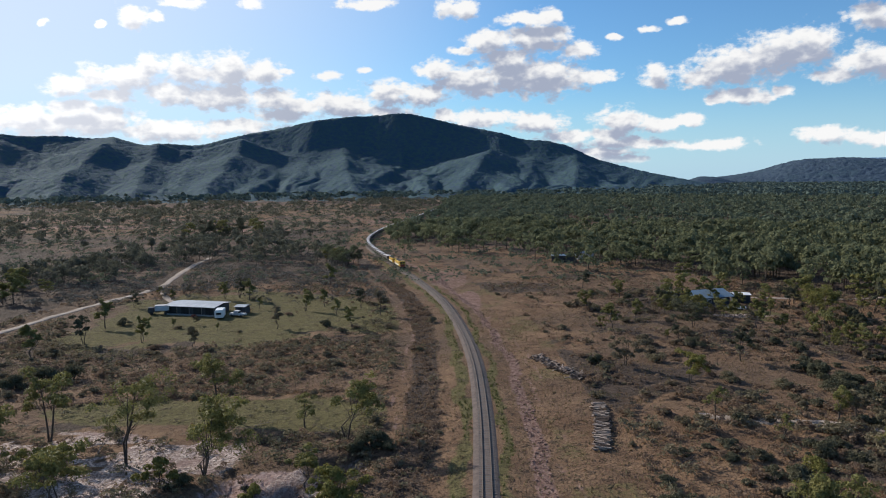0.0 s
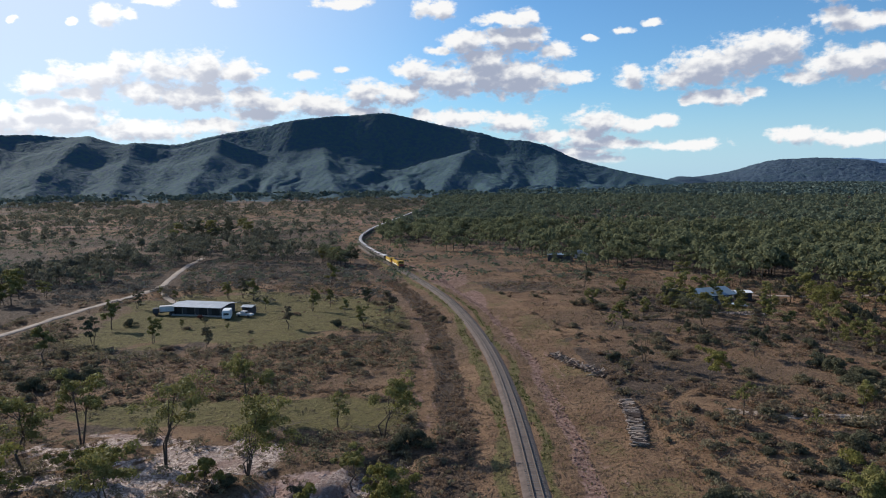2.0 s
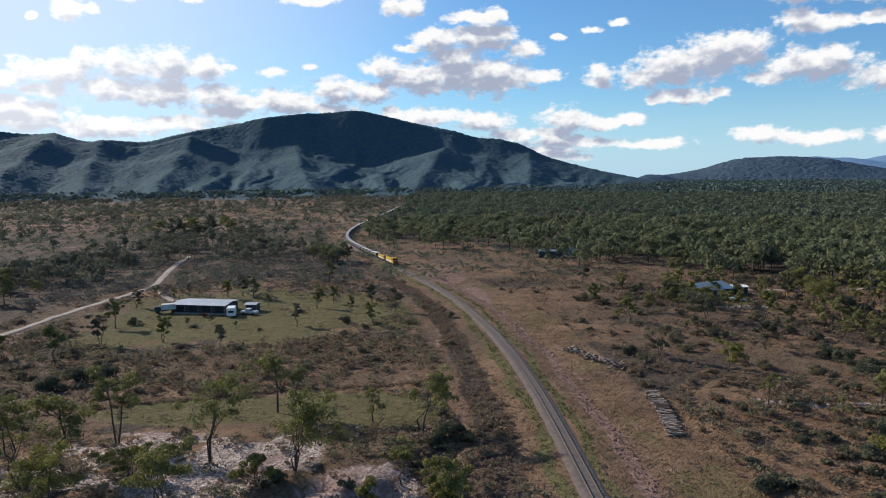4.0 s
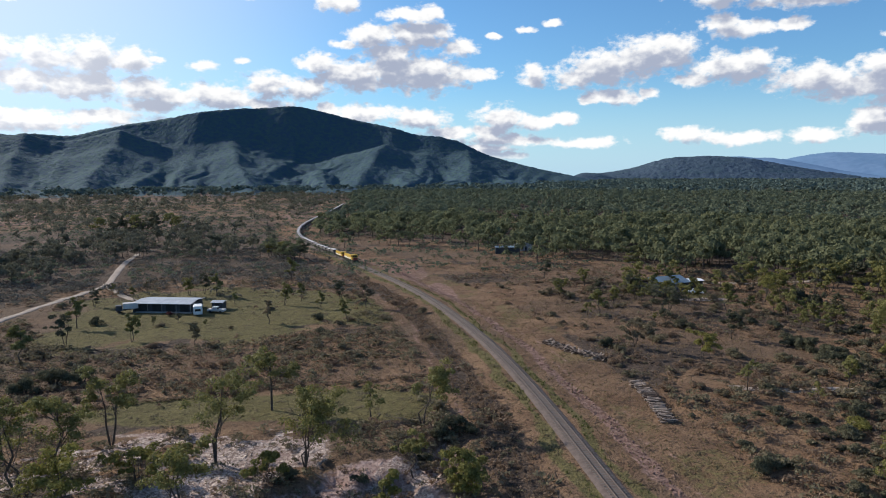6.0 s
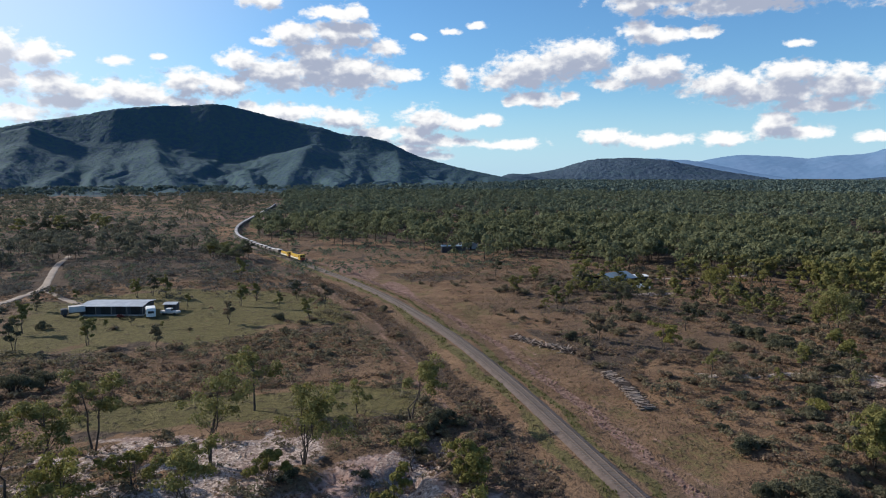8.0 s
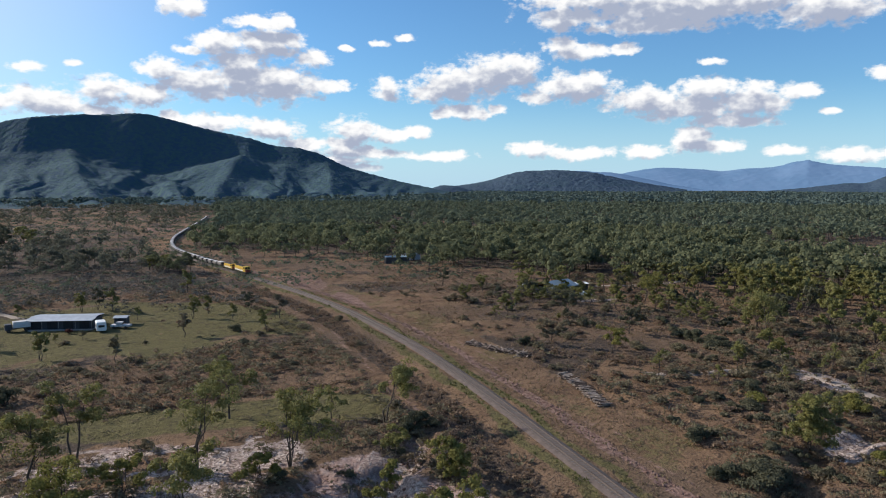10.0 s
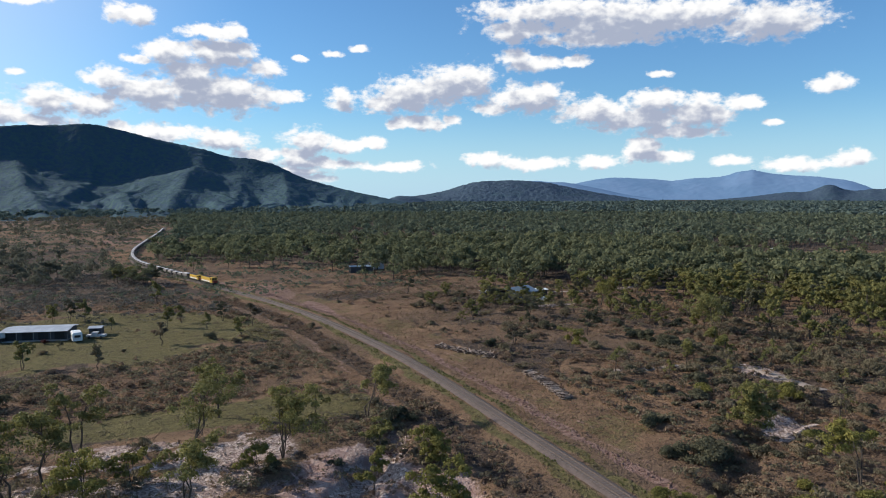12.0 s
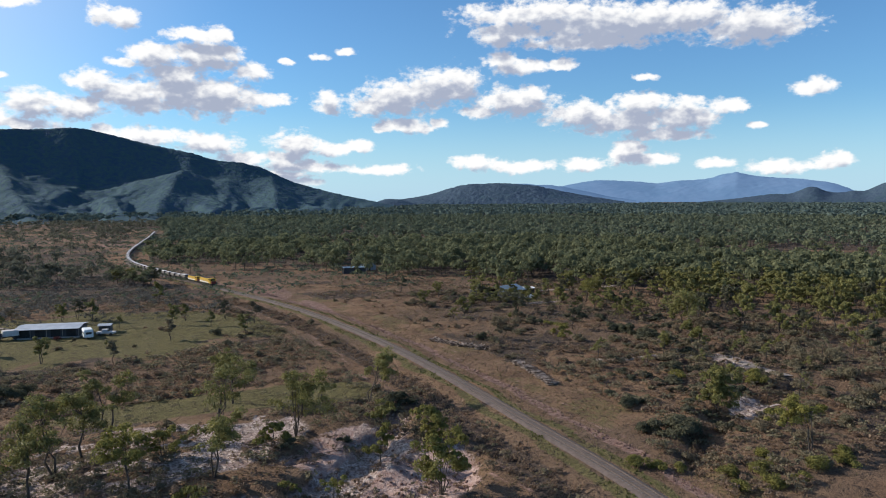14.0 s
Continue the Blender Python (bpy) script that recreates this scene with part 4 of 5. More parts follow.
def shrub(name, label, category, group, places, seed, mat, tall=0.75, leaves=240, size=0.14):
    """Low shrubs at places of (x, y, width); three shapes, copied."""
    rng = np.random.default_rng(seed)
    made = []
    for k, (x, y, w) in enumerate(places):
        m = pose(x, y, height_at(x, y) - 0.05, 0, 0, rng.random() * 360) @ Matrix.Diagonal((w / 2, w / 2, w / 2 * (0.8 + 0.4 * rng.random()), 1))
        if len(made) == 3:
            again(made[k % 3], m)
            continue
        n = 11
        ang, out = rng.random(n) * 6.28, 0.75 * rng.random(n)
        centres = np.stack([np.cos(ang) * out, np.sin(ang) * out, tall * (0.25 + 0.6 * rng.random(n)) * (1.1 - 0.5 * out)], 1)
        wood = joined([tube([(0, 0, -0.2), c * 0.6, c], [0.05, 0.035, 0.015], 4) for c in centres])
        leaf = sprays(rng, centres, 0.26 + 0.2 * rng.random(n), leaves, size * 1.1, size * 0.55, thin=True)
        ob = empty(name, 0, 0)
        for part_name, (v, f), pm in (("stem", wood, BARK), ("foliage", leaf, mat)):
            p = new(part_name, mesh_from(part_name, v, f, [pm]))
            p.parent = ob
        ob.matrix_basis = m
        made.append(tagged(ob, label, category, group))


shrub("dark_shrub", "large dark green wattle shrub in dry grass", "shrub", "dark shrubs",
      [(95.8, 151.8, 4), (98.4, 146.5, 5), (92.4, 132, 5.5), (93.2, 127.2, 6), (92, 118.9, 6.5), (95, 123, 6), (88.7, 102.2, 5), (67.3, 103.9, 4.5), (73.1, 91.3, 5.5), (53.5, 138.6, 4.5),
       (44, 60.5, 8), (47.5, 62, 6), (41, 63, 6), (46.4, 75.6, 4.5), (77.6, 151.4, 6), (117.8, 141.9, 5), (129.7, 179.6, 8), (-7.8, 178.2, 4.5), (-62.3, 184.3, 4.5), (-53.9, 130.5, 7),
       (-50, 132.9, 6), (-57, 127, 6), (11, 97, 5), (13.2, 96, 4), (9.4, 95.6, 4), (6, 91, 3), (-3, 84, 3), (-12, 84.5, 4)], 61, LEAF_DARK, leaves=2400, size=0.05)
rng = np.random.default_rng(57)
shrub("scrub_bush", "rounded olive wattle bush with dark shade below", "shrub", "wattle bushes",
      [(58 + 95 * rng.random(), 95 + 135 * rng.random(), 2.4 + 3.0 * rng.random()) for k in range(75)], 67, LEAF_GREY, leaves=1300, size=0.06)
GREY_TREES = [(62 + 80 * rng.random(), 58 + 62 * rng.random(), 3 + 3 * rng.random()) for k in range(26)]
stand("grey_tree", "thin grey half-bare small tree in scrub", "grey scrub trees", GREY_TREES, 58, (5, 2), 200, 0.36)
shrub("green_shrub", "bright green leafy bush beside the track", "shrub", "green bushes",
      [(28.8, 53.6, 4), (31, 52, 3.5), (33.5, 50.5, 3), (38, 46, 4), (43, 45, 4), (47, 48, 4), (50, 42, 4.5), (55, 41, 4), (59, 44, 3.5), (36, 42, 3.5), (40.5, 41, 4), (45, 40, 3.5), (69.5, 85.9, 4.5), (80, 76, 5), (83, 79, 5), (64, 60, 4)], 62, LEAF_GOLD, leaves=2400, size=0.05)
shrub("grey_shrub", "grey-green shrub on dry ground", "shrub", "grey shrubs",
      [(100, 70, 5), (105.5, 84.3, 6), (108, 88, 6), (98, 80, 5), (112, 82, 6), (94, 60, 5), (104, 96, 5), (86, 57, 5), (72, 52, 4), (78, 48, 5), (84, 64, 4), (75, 60, 4), (57, 56, 4), (60, 50, 4)], 63, LEAF_GREY, leaves=2000, size=0.05)


FARM_ROAD = smooth_line([(-104, 110), (-94, 150), (-88.5, 178), (-86.3, 194), (-85, 206), (-82.8, 216), (-79.8, 229), (-77.6, 240), (-77.4, 250), (-79.5, 266), (-83, 288), (-86, 308), (-87.5, 326), (-88, 340)], 4.0)


def scatter(rng, count, x0, x1, y0, y1, wanted, margin=1.0):
    """Random places where wanted(x, y) is above chance."""
    x, y = x0 + (x1 - x0) * rng.random(count * 4), y0 + (y1 - y0) * rng.random(count * 4)
    keep = rng.random(count * 4) < wanted(x, y)
    x, y = x[keep][:count], y[keep][:count]
    off_road = np.min(np.hypot(x[:, None] - FARM_ROAD[None, :, 0], y[:, None] - FARM_ROAD[None, :, 1]), axis=1) > 4.2
    return x[off_road], y[off_road]


def scrubby(x, y):
    d = beside(TRACK[::2], x, y)
    lawn = np.hypot((x + 38) / 40, (y - 196) / 40) < 1
    mown = np.hypot((x + 22) / 34, (y - 112) / 10) < 1
    open_strip = (d > -6.5) & (d < 19)
    drive = (d < -13) & (d > -16)
    return np.where(open_strip | drive, 0.0, np.where(lawn | mown, 0.06, 1.0) * ( step(0.36, 0.62, fbm(x / 16, y / 16, 77, 3)) * 0.9 + 0.12))


rng = np.random.default_rng(7)
px_, py_ = scatter(rng, 430, -85, 135, 95, 225, scrubby)
shrub("dry_shrub", "low brown dry shrub in the grass", "shrub", "dry shrubs", [(a, b, 1.4 + 2.2 * rng.random()) for a, b in zip(px_[:210], py_[:210])], 64, DRY, leaves=420, size=0.09, tall=0.6)
shrub("olive_shrub", "low olive shrub in the grass", "shrub", "olive shrubs", [(a, b, 1.4 + 2.6 * rng.random()) for a, b in zip(px_[210:], py_[210:])], 65, LEAF_GREY, leaves=420, size=0.09, tall=0.7)


# ---------------------------------------------------------------- woods, brush and grass as wholes
def crowd(name, label, category, places, heights, shapes, materials, seed, squash=None):
    """Many plants in one mesh: each a turned and scaled copy of one of a few shapes."""
    rng = np.random.default_rng(seed)
    x, y = places
    z = ground_z(x, y)
    pick, turn = rng.integers(0, len(shapes), len(x)), rng.random(len(x)) * 6.28
    all_v, all_f, all_s, base = [], [], [], 0
    for k, (v, f, s) in enumerate(shapes):
        m = np.flatnonzero(pick == k)
        if not len(m):
            continue
        c, sn, h = np.cos(turn[m])[:, None], np.sin(turn[m])[:, None], heights[m][:, None]
        wide = h if squash is None else h * squash
        vx, vy = (v[None, :, 0] * c - v[None, :, 1] * sn) * wide + x[m][:, None], (v[None, :, 0] * sn + v[None, :, 1] * c) * wide + y[m][:, None]
        vz = v[None, :, 2] * h + z[m][:, None]
        all_v.append(np.stack([vx, vy, vz], -1).reshape(-1, 3))
        all_f.append((f[None] + (np.arange(len(m)) * len(v))[:, None, None]).reshape(-1, f.shape[1]) + base)
        all_s.append(np.tile(s, len(m)))
        base += len(m) * len(v)
    mesh = mesh_from(name, np.concatenate(all_v), np.concatenate(all_f), materials, np.concatenate(all_s))
    return tagged(new(name, mesh), label, category, kind="stuff")


def wood_shapes(count, leaves, size, clumps, seed, sides=4, lump=0.15, loose=0.55, shell=0.35, low=0.42):
    out = []
    for k in range(count):
        rng = np.random.default_rng(seed + k)
        stem = halved(tube([(0, 0, -0.05), (0.0, 0.03, 0.75)] if sides < 4 else [(0, 0, -0.05), (0.02, 0.01, 0.4), (0.0, 0.03, 0.75)], [0.02, 0.008] if sides < 4 else [0.022, 0.016, 0.006], sides))
        up = low + (0.92 - low) * rng.random(clumps)
        ang = rng.random(clumps) * 6.28
        reach = (0.12 + 0.34 * rng.random(clumps)) * np.clip(1.5 - up, 0.45, 1)
        centres = np.stack([np.cos(ang) * reach, np.sin(ang) * reach, up], 1)
        leaf = sprays(rng, centres, lump + 0.09 * rng.random(clumps), leaves, size * 1.1, size * 0.8, 0.8, loose, shell, True)
        v, f = joined([stem, leaf])
        out.append((v, f, np.r_[np.zeros(len(stem[1]), int), np.ones(len(leaf[1]), int)]))
    return out


def wedge(rng, count, r0, r1, a0, a1, wanted):
    r, a = np.sqrt(r0**2 + (r1**2 - r0**2) * rng.random(count)), np.radians(a0 + (a1 - a0) * rng.random(count))
    x, y = r * np.sin(a), r * np.cos(a)
    keep = (rng.random(count) < wanted(x, y))
    return x[keep], y[keep]


rng = np.random.default_rng(70)
rng_s = np.random.default_rng(163)
GREY_SHRUBS = [(95, 135), (95, 128), (95, 122), (94, 116), (93, 109), (88, 103), (88, 98), (77, 97), (76, 91), (67, 87), (69, 84), (100, 90), (98, 83), (99, 79), (108, 82), (98, 110),
               (99, 103), (133, 152), (127, 180), (132, 167), (49, 78), (58, 94), (76, 74), (86, 68), (104, 96), (110, 105), (120, 118), (84, 112), (106, 132), (114, 142), (62, 78), (65, 74), (57, 70), (59, 62), (66, 60), (73, 60), (80, 62), (77, 81), (82, 78), (86, 84), (62, 86), (54, 60), (50, 66), (100, 70), (108, 94)]
places = [(x + rng_s.normal() * 2.2, y + rng_s.normal() * 2.2, (2.6 + 2.0 * rng_s.random()) * (1.0 if k == 0 else 0.7)) for x, y in GREY_SHRUBS for k in range(3)]
places = [q for q in places if not (89 < q[0] < 96 and 66 < q[1] < 101)]
shrub("grey_shrub", "rounded grey-green shrub in a thicket", "shrub", "grey shrubs", places, 164, leafy("thicket_leaf", island_tint((0.080, 0.082, 0.052), (0.170, 0.162, 0.105), (0.120, 0.108, 0.072)), 0.85, 0.3, 0.06), leaves=1500, size=0.07, tall=0.7)
for k, (x, y, h) in enumerate([(-130, 457, 7.0), (-125, 464, 7.5), (-120, 458, 8.0), (-113, 453, 6.2), (-106, 451, 6.5), (-116, 462, 7)]):
    gum_tree(x, y, h, "dense dark round tree at a far homestead", 190 + k, LEAF_DARK, spread=1.1, clumps=14, leaves=500, size=0.6, low=0.12, group="homestead trees")
for k, (x, y, h) in enumerate([(-25.5, 313, 8.5), (-21.6, 303, 8.0), (-18.4, 298, 7.5), (-14.6, 308, 8.5), (-29, 322, 7)]):
    gum_tree(x, y, h, "dense dark gum tree beside the line", 170 + k, LEAF_FOREST, spread=0.85, clumps=12, leaves=620, size=0.4, low=0.3)
rng_e = np.random.default_rng(181)
stand("woodland_tree", "eucalypt in open woodland over dry scrub", "open woodland trees", [(122 + 85 * rng_e.random(), 88 + 105 * rng_e.random(), 5 + 5 * rng_e.random()) for k in range(46)], 57, (3, 1, 4, 0), 760, 0.38)
near = wedge(rng, 4200, 120, 480, -50, 72, forest)
front = np.argsort(np.hypot(near[0] + 10, near[1]))[:170]
behind = np.setdiff1d(np.arange(len(near[0])), front)
stand("woodland_tree", "eucalypt at the front of the woodland", "front woodland trees", [(a, b, 5.5 + 5 * rng.random()) for a, b in zip(near[0][front], near[1][front])], 54, (3, 1, 3, 0), 760, 0.40)
near = (near[0][behind], near[1][behind])
west = beside(TRACK[::4], *near) < 0
grown = wood_shapes(12, 210, 0.054, 7, 700, 4, 0.17, 0.3, 0.72, 0.36)
crowd("near_woods", "open eucalypt woodland with pale trunks", "trees", (near[0][~west], near[1][~west]), 6.5 + 5.5 * rng.random((~west).sum()), grown, [BARK, LEAF_FOREST], 71, 1.0)
crowd("grey_woods", "thin grey-green woodland over the west paddocks", "trees", (near[0][west], near[1][west]), 5.0 + 4.0 * rng.random(west.sum()), grown, [BARK, LEAF_WEST], 171, 0.95)
mid = wedge(rng, 8500, 480, 1100, -46, 68, forest)
west = beside(TRACK[::4], *mid) < 0
grown = wood_shapes(10, 84, 0.068, 5, 720, 3, 0.20, 0.3, 0.75, 0.40)
crowd("middle_woods", "dense eucalypt forest over the plain", "trees", (mid[0][~west], mid[1][~west]), 7.0 + 5.0 * rng.random((~west).sum()), grown, [BARK, LEAF_MIDDLE_HAZE], 72, 1.12)
crowd("far_paddock_trees", "scattered grey trees on far paddocks", "trees", (mid[0][west], mid[1][west]), 5.0 + 4.0 * rng.random(west.sum()), grown, [BARK, LEAF_WEST], 172, 1.1)
far = wedge(rng, 31000, 1100, 2900, -42, 66, forest)
crowd("far_woods", "far dark forest reaching the hills", "trees", far, 7.0 + 5 * rng.random(len(far[0])), wood_shapes(8, 15, 0.19, 3, 740, 3, 0.24, 0.25, 0.8, 0.5), [BARK, LEAF_FAR_HAZE], 73, 1.35)


def tuft_shapes(count, blades, seed, wide=0.5):
    out = []
    for k in range(count):
        rng = np.random.default_rng(seed + k)
        a = rng.random(blades) * 6.28
        foot = np.stack([np.cos(a), np.sin(a), 0 * a], 1) * 0.15
        tip = np.stack([np.cos(a), np.sin(a), 0 * a], 1) * wide * (0.4 + 0.6 * rng.random((blades, 1))) + np.array([0, 0, 1]) * (0.6 + 0.5 * rng.random((blades, 1)))
        side = np.stack([-np.sin(a), np.cos(a), 0 * a], 1) * 0.16
        v = np.stack([foot - side, foot + side, tip], 1).reshape(-1, 3)
        out.append((v, np.arange(blades * 3).reshape(-1, 3), np.zeros(blades, int)))
    return out


def brush_shapes(count, leaves, seed, size=0.22):
    out = []
    for k in range(count):
        rng = np.random.default_rng(seed + k)
        c = np.stack([rng.normal(size=5) * 0.4, rng.normal(size=5) * 0.4, 0.3 + 0.4 * rng.random(5)], 1)
        v, f = sprays(rng, c, np.full(5, 0.42), leaves, size, size * 0.45, thin=True)
        out.append((v, f, np.zeros(leaves, int)))
    return out


def strip(a, b):
    return lambda x, y: ((d := beside(TRACK[::2], x, y) + (fbm(x / 12, y / 12, 21, 4) - 0.5) * 3) > a) * (d < b) * 1.0


rng = np.random.default_rng(78)
def thick(x, y, seed):
    washed = ((x > 62) & (x < 75) & (y > 60) & (y < 73)) | ((x > 89.5) & (x < 95.5) & (y > 64) & (y < 102))
    open_ground = beside(TRACK[::2], x, y) < 17 + 6 * fbm(x / 10, y / 10, 12, 3) - 14 * step(70, 50, y)
    return np.where(washed | open_ground, 0.0, 0.25 + 0.75 * (fbm(x / 10, y / 10, seed, 3) > 0.5))


p = scatter(rng, 620, 34, 150, 38, 118, lambda x, y: thick(x, y, 93))
crowd("grey_thicket", "thick grey-green scrub on uneven ground", "scrub", p, 0.7 + 1.4 * rng.random(len(p[0])) ** 2, brush_shapes(6, 150, 870, 0.12), [LEAF_GREY], 87, 1.1)
p = scatter(rng, 600, 34, 150, 38, 128, lambda x, y: thick(x, y, 94))
crowd("brown_thicket", "thick brown leafless scrub on uneven ground", "scrub", p, 0.6 + 1.1 * rng.random(len(p[0])) ** 2, brush_shapes(6, 130, 880, 0.12), [DRY], 88, 1.2)
p = scatter(rng, 300, -80, 16, 44, 100, lambda x, y: 0.12 + 0.88 * (fbm(x / 8, y / 8, 95, 3) > 0.55) - bare_clay(x, y) * 1.1)
crowd("creek_scrub", "grey scrub along the sandy creek", "scrub", p, 0.5 + 1.1 * rng.random(len(p[0])) ** 2, brush_shapes(6, 130, 890, 0.13), [LEAF_GREY], 89, 1.1)
rng = np.random.default_rng(80)
p = scatter(rng, 1500, 0, 28, 38, 260, strip(-12.8, -7.4))
crowd("brown_brush", "belt of dark brown dead brush beside the line", "brush", p, 0.3 + 0.5 * rng.random(len(p[0])), brush_shapes(5, 34, 800), [DRY], 81)
bank = smooth_line([(-75, 108), (-51, 114), (-26, 121), (-1, 124.5), (12, 126)], 0.22)
p = (bank[:, 0] + rng.normal(size=len(bank)) * 0.5, bank[:, 1] + rng.normal(size=len(bank)) * 0.35)
crowd("brush_row", "thin row of dark dead brush along the paddock edge", "brush", p, 0.25 + 0.3 * rng.random(len(p[0])), brush_shapes(4, 26, 845), [DRY], 90, 1.3)
p = scatter(rng, 4200, -95, 150, 38, 260, lambda x, y: scrubby(x, y) * 0.8)
crowd("dry_brush", "scattered dry brown and grey brush", "brush", p, 0.35 + 0.8 * rng.random(len(p[0])) ** 2, brush_shapes(5, 30, 820), [DRY], 82, 1.4)
p = scatter(rng, 2400, -95, 14, 62, 190, lambda x, y: np.where((beside(TRACK[::2], x, y) < -16.5) & (np.hypot((x + 38) / 42, (y - 196) / 42) > 1), np.where(np.hypot((x + 22) / 30, (y - 112) / 8) > 1, 0.1 + 0.9 * (fbm(x / 12, y / 12, 193, 3) > 0.47), 0.03), 0) - bare_clay(x, y) * 1.1)
crowd("paddock_brush", "low grey and brown scrub in the paddock", "scrub", p, 0.4 + 1.1 * rng.random(len(p[0])) ** 2, brush_shapes(5, 40, 897, 0.17), [LEAF_GREY], 99, 1.3)
p = scatter(rng, 2600, -95, 150, 45, 300, lambda x, y: scrubby(x, y) * 0.6)
crowd("olive_brush", "scattered low olive brush", "brush", p, 0.4 + 1.0 * rng.random(len(p[0])) ** 2, brush_shapes(5, 32, 830), [LEAF_GREY], 83, 1.2)
p = scatter(rng, 2200, -150, 5, 212, 345, lambda x, y: 0.2 + 0.8 * (fbm(x / 14, y / 14, 191, 3) > 0.46) * (np.hypot((x + 38) / 44, (y - 196) / 44) > 1) * (beside(TRACK[::2], x, y) < -9))
crowd("grey_brush", "grey leafless scrub in the paddock", "scrub", p, 0.7 + 1.5 * rng.random(len(p[0])) ** 2, brush_shapes(5, 40, 895, 0.16), [GREY_TWIG], 98, 1.2)
p = scatter(rng, 1500, 120, 270, 60, 240, lambda x, y: 0.25 + 0.75 * (fbm(x / 14, y / 14, 195, 3) > 0.48))
crowd("east_scrub", "grey-green scrub in open woodland", "scrub", p, 0.6 + 1.6 * rng.random(len(p[0])) ** 2, brush_shapes(5, 46, 899, 0.15), [LEAF_GREY], 100, 1.2)
p = scatter(rng, 6500, -420, 150, 250, 900, lambda x, y: 0.25 + 0.5 * (fbm(x / 30, y / 30, 90, 3) > 0.5))
# far brush takes the haze-tinted middle leaf colour
crowd("far_brush", "grey-brown brush on the far paddocks", "brush", p, 0.9 + 1.6 * rng.random(len(p[0])), brush_shapes(4, 20, 840), [LEAF_MIDDLE_HAZE], 84, 1.3)
p = scatter(rng, 22000, -85, 125, 36, 200, lambda x, y: np.where((np.abs(beside(TRACK[::2], x, y)) > 2.6) & (np.hypot((x + 38) / 44, (y - 196) / 44) > 1) & (np.hypot((x + 22) / 34, (y - 112) / 11) > 1), 0.3 + 0.7 * (fbm(x / 9, y / 9, 91, 3) > 0.5) - bare_clay(x, y), 0))
crowd("dry_grass", "tussocks of dry straw-coloured grass", "grass", p, 0.12 + 0.22 * rng.random(len(p[0])), tuft_shapes(6, 5, 850), [STRAW], 85, 1.5)
p = scatter(rng, 2600, 5, 40, 36, 240, lambda x, y: np.maximum(strip(-3.9, -2.1)(x, y), strip(2.1, 3.6)(x, y)) * (0.2 + 0.8 * (fbm(x / 8, y / 8, 92, 3) > 0.48)))
crowd("green_verge", "green grass along the edge of the ballast", "grass", p, 0.2 + 0.25 * rng.random(len(p[0])), tuft_shapes(5, 5, 860), [GREEN_GRASS], 86, 1.6)


# ---------------------------------------------------------------- railway
RAIL_LINE = smooth_line([tuple(p) for p in TRACK[::8]], 1.0)
TOP = 0.75  # height of the rail heads


def frames(line):
    d = np.gradient(line, axis=0)
    d /= np.linalg.norm(d, axis=1, keepdims=True)
    return d, np.stack([d[:, 1], -d[:, 0]], 1)  # along, and to the right


def ribbon(line, profile, name, mat, parent=None, rough=0.0, smooth=False):
    """Sweeps a profile of (offset, height) along a line on the ground."""
    along, right = frames(line)
    prof = np.array(profile, float)
    v = np.zeros((len(line), len(prof), 3))
    v[:, :, :2] = line[:, None] + right[:, None] * prof[None, :, :1]
    v[:, :, 2] = prof[None, :, 1]
    if rough:
        v[:, :, 2] += (fbm(v[:, :, 0] * 1.7, v[:, :, 1] * 1.7, 5, 3) - 0.5) * rough
    i = np.arange(v.shape[0] * v.shape[1]).reshape(v.shape[:2])
    f = np.stack([i[:-1, :-1], i[:-1, 1:], i[1:, 1:], i[1:, :-1]], -1).reshape(-1, 4)
    ob = new(name, mesh_from(name, v.reshape(-1, 3), f, [mat], smooth=smooth))
    ob.parent = parent
    return ob


def build_railway():
    track = tagged(new("railway_track"), "single railway track on grey ballast", "railway", kind="structure")
    ribbon(RAIL_LINE, [(-2.15, 0.2), (-1.9, 0.33), (-1.6, 0.45), (-1.3, 0.52), (-0.72, 0.585), (0.72, 0.585), (1.2, 0.52), (1.4, 0.42), (1.6, 0.32), (1.8, 0.2)], "ballast", BALLAST, track, 0.08)
    for side in (-0.57, 0.57):
        ribbon(RAIL_LINE, [(side - 0.07, 0.60), (side - 0.03, 0.63), (side - 0.035, TOP), (side + 0.035, TOP), (side + 0.03, 0.63), (side + 0.07, 0.60)], "rail", STEEL, track)
    return track


railway = build_railway()
SLEEPERS = smooth_line([tuple(p) for p in TRACK[::8]], 0.685)
bm = bmesh.new()
box(bm, -1.07, 1.07, -0.12, 0.12, -0.1, 0.1, 0.02)
sleeper_mesh = bpy.data.meshes.new("sleeper")
bm.to_mesh(sleeper_mesh)
bm.free()
sleeper_mesh.materials.append(SLEEPER)
along_s, _ = frames(SLEEPERS)
near_s = [k for k, (x, y) in enumerate(SLEEPERS) if 30 < y < 190]
for k in near_s[:290]:
    ob = new("sleeper", sleeper_mesh)
    ob.parent = railway
    ob.matrix_basis = Matrix.Translation((*SLEEPERS[k], 0.50)) @ Matrix.Rotation(math.atan2(-along_s[k][0], along_s[k][1]), 4, "Z")
rest = [k for k, (x, y) in enumerate(SLEEPERS) if 190 <= y < 420]
v = np.array([(a * 1.07, b * 0.12, c * 0.1) for a in (-1, 1) for b in (-1, 1) for c in (-1, 1)])
f = np.array([(0, 1, 3, 2), (4, 6, 7, 5), (0, 4, 5, 1), (2, 3, 7, 6), (0, 2, 6, 4), (1, 5, 7, 3)])
vs, fs = [], []
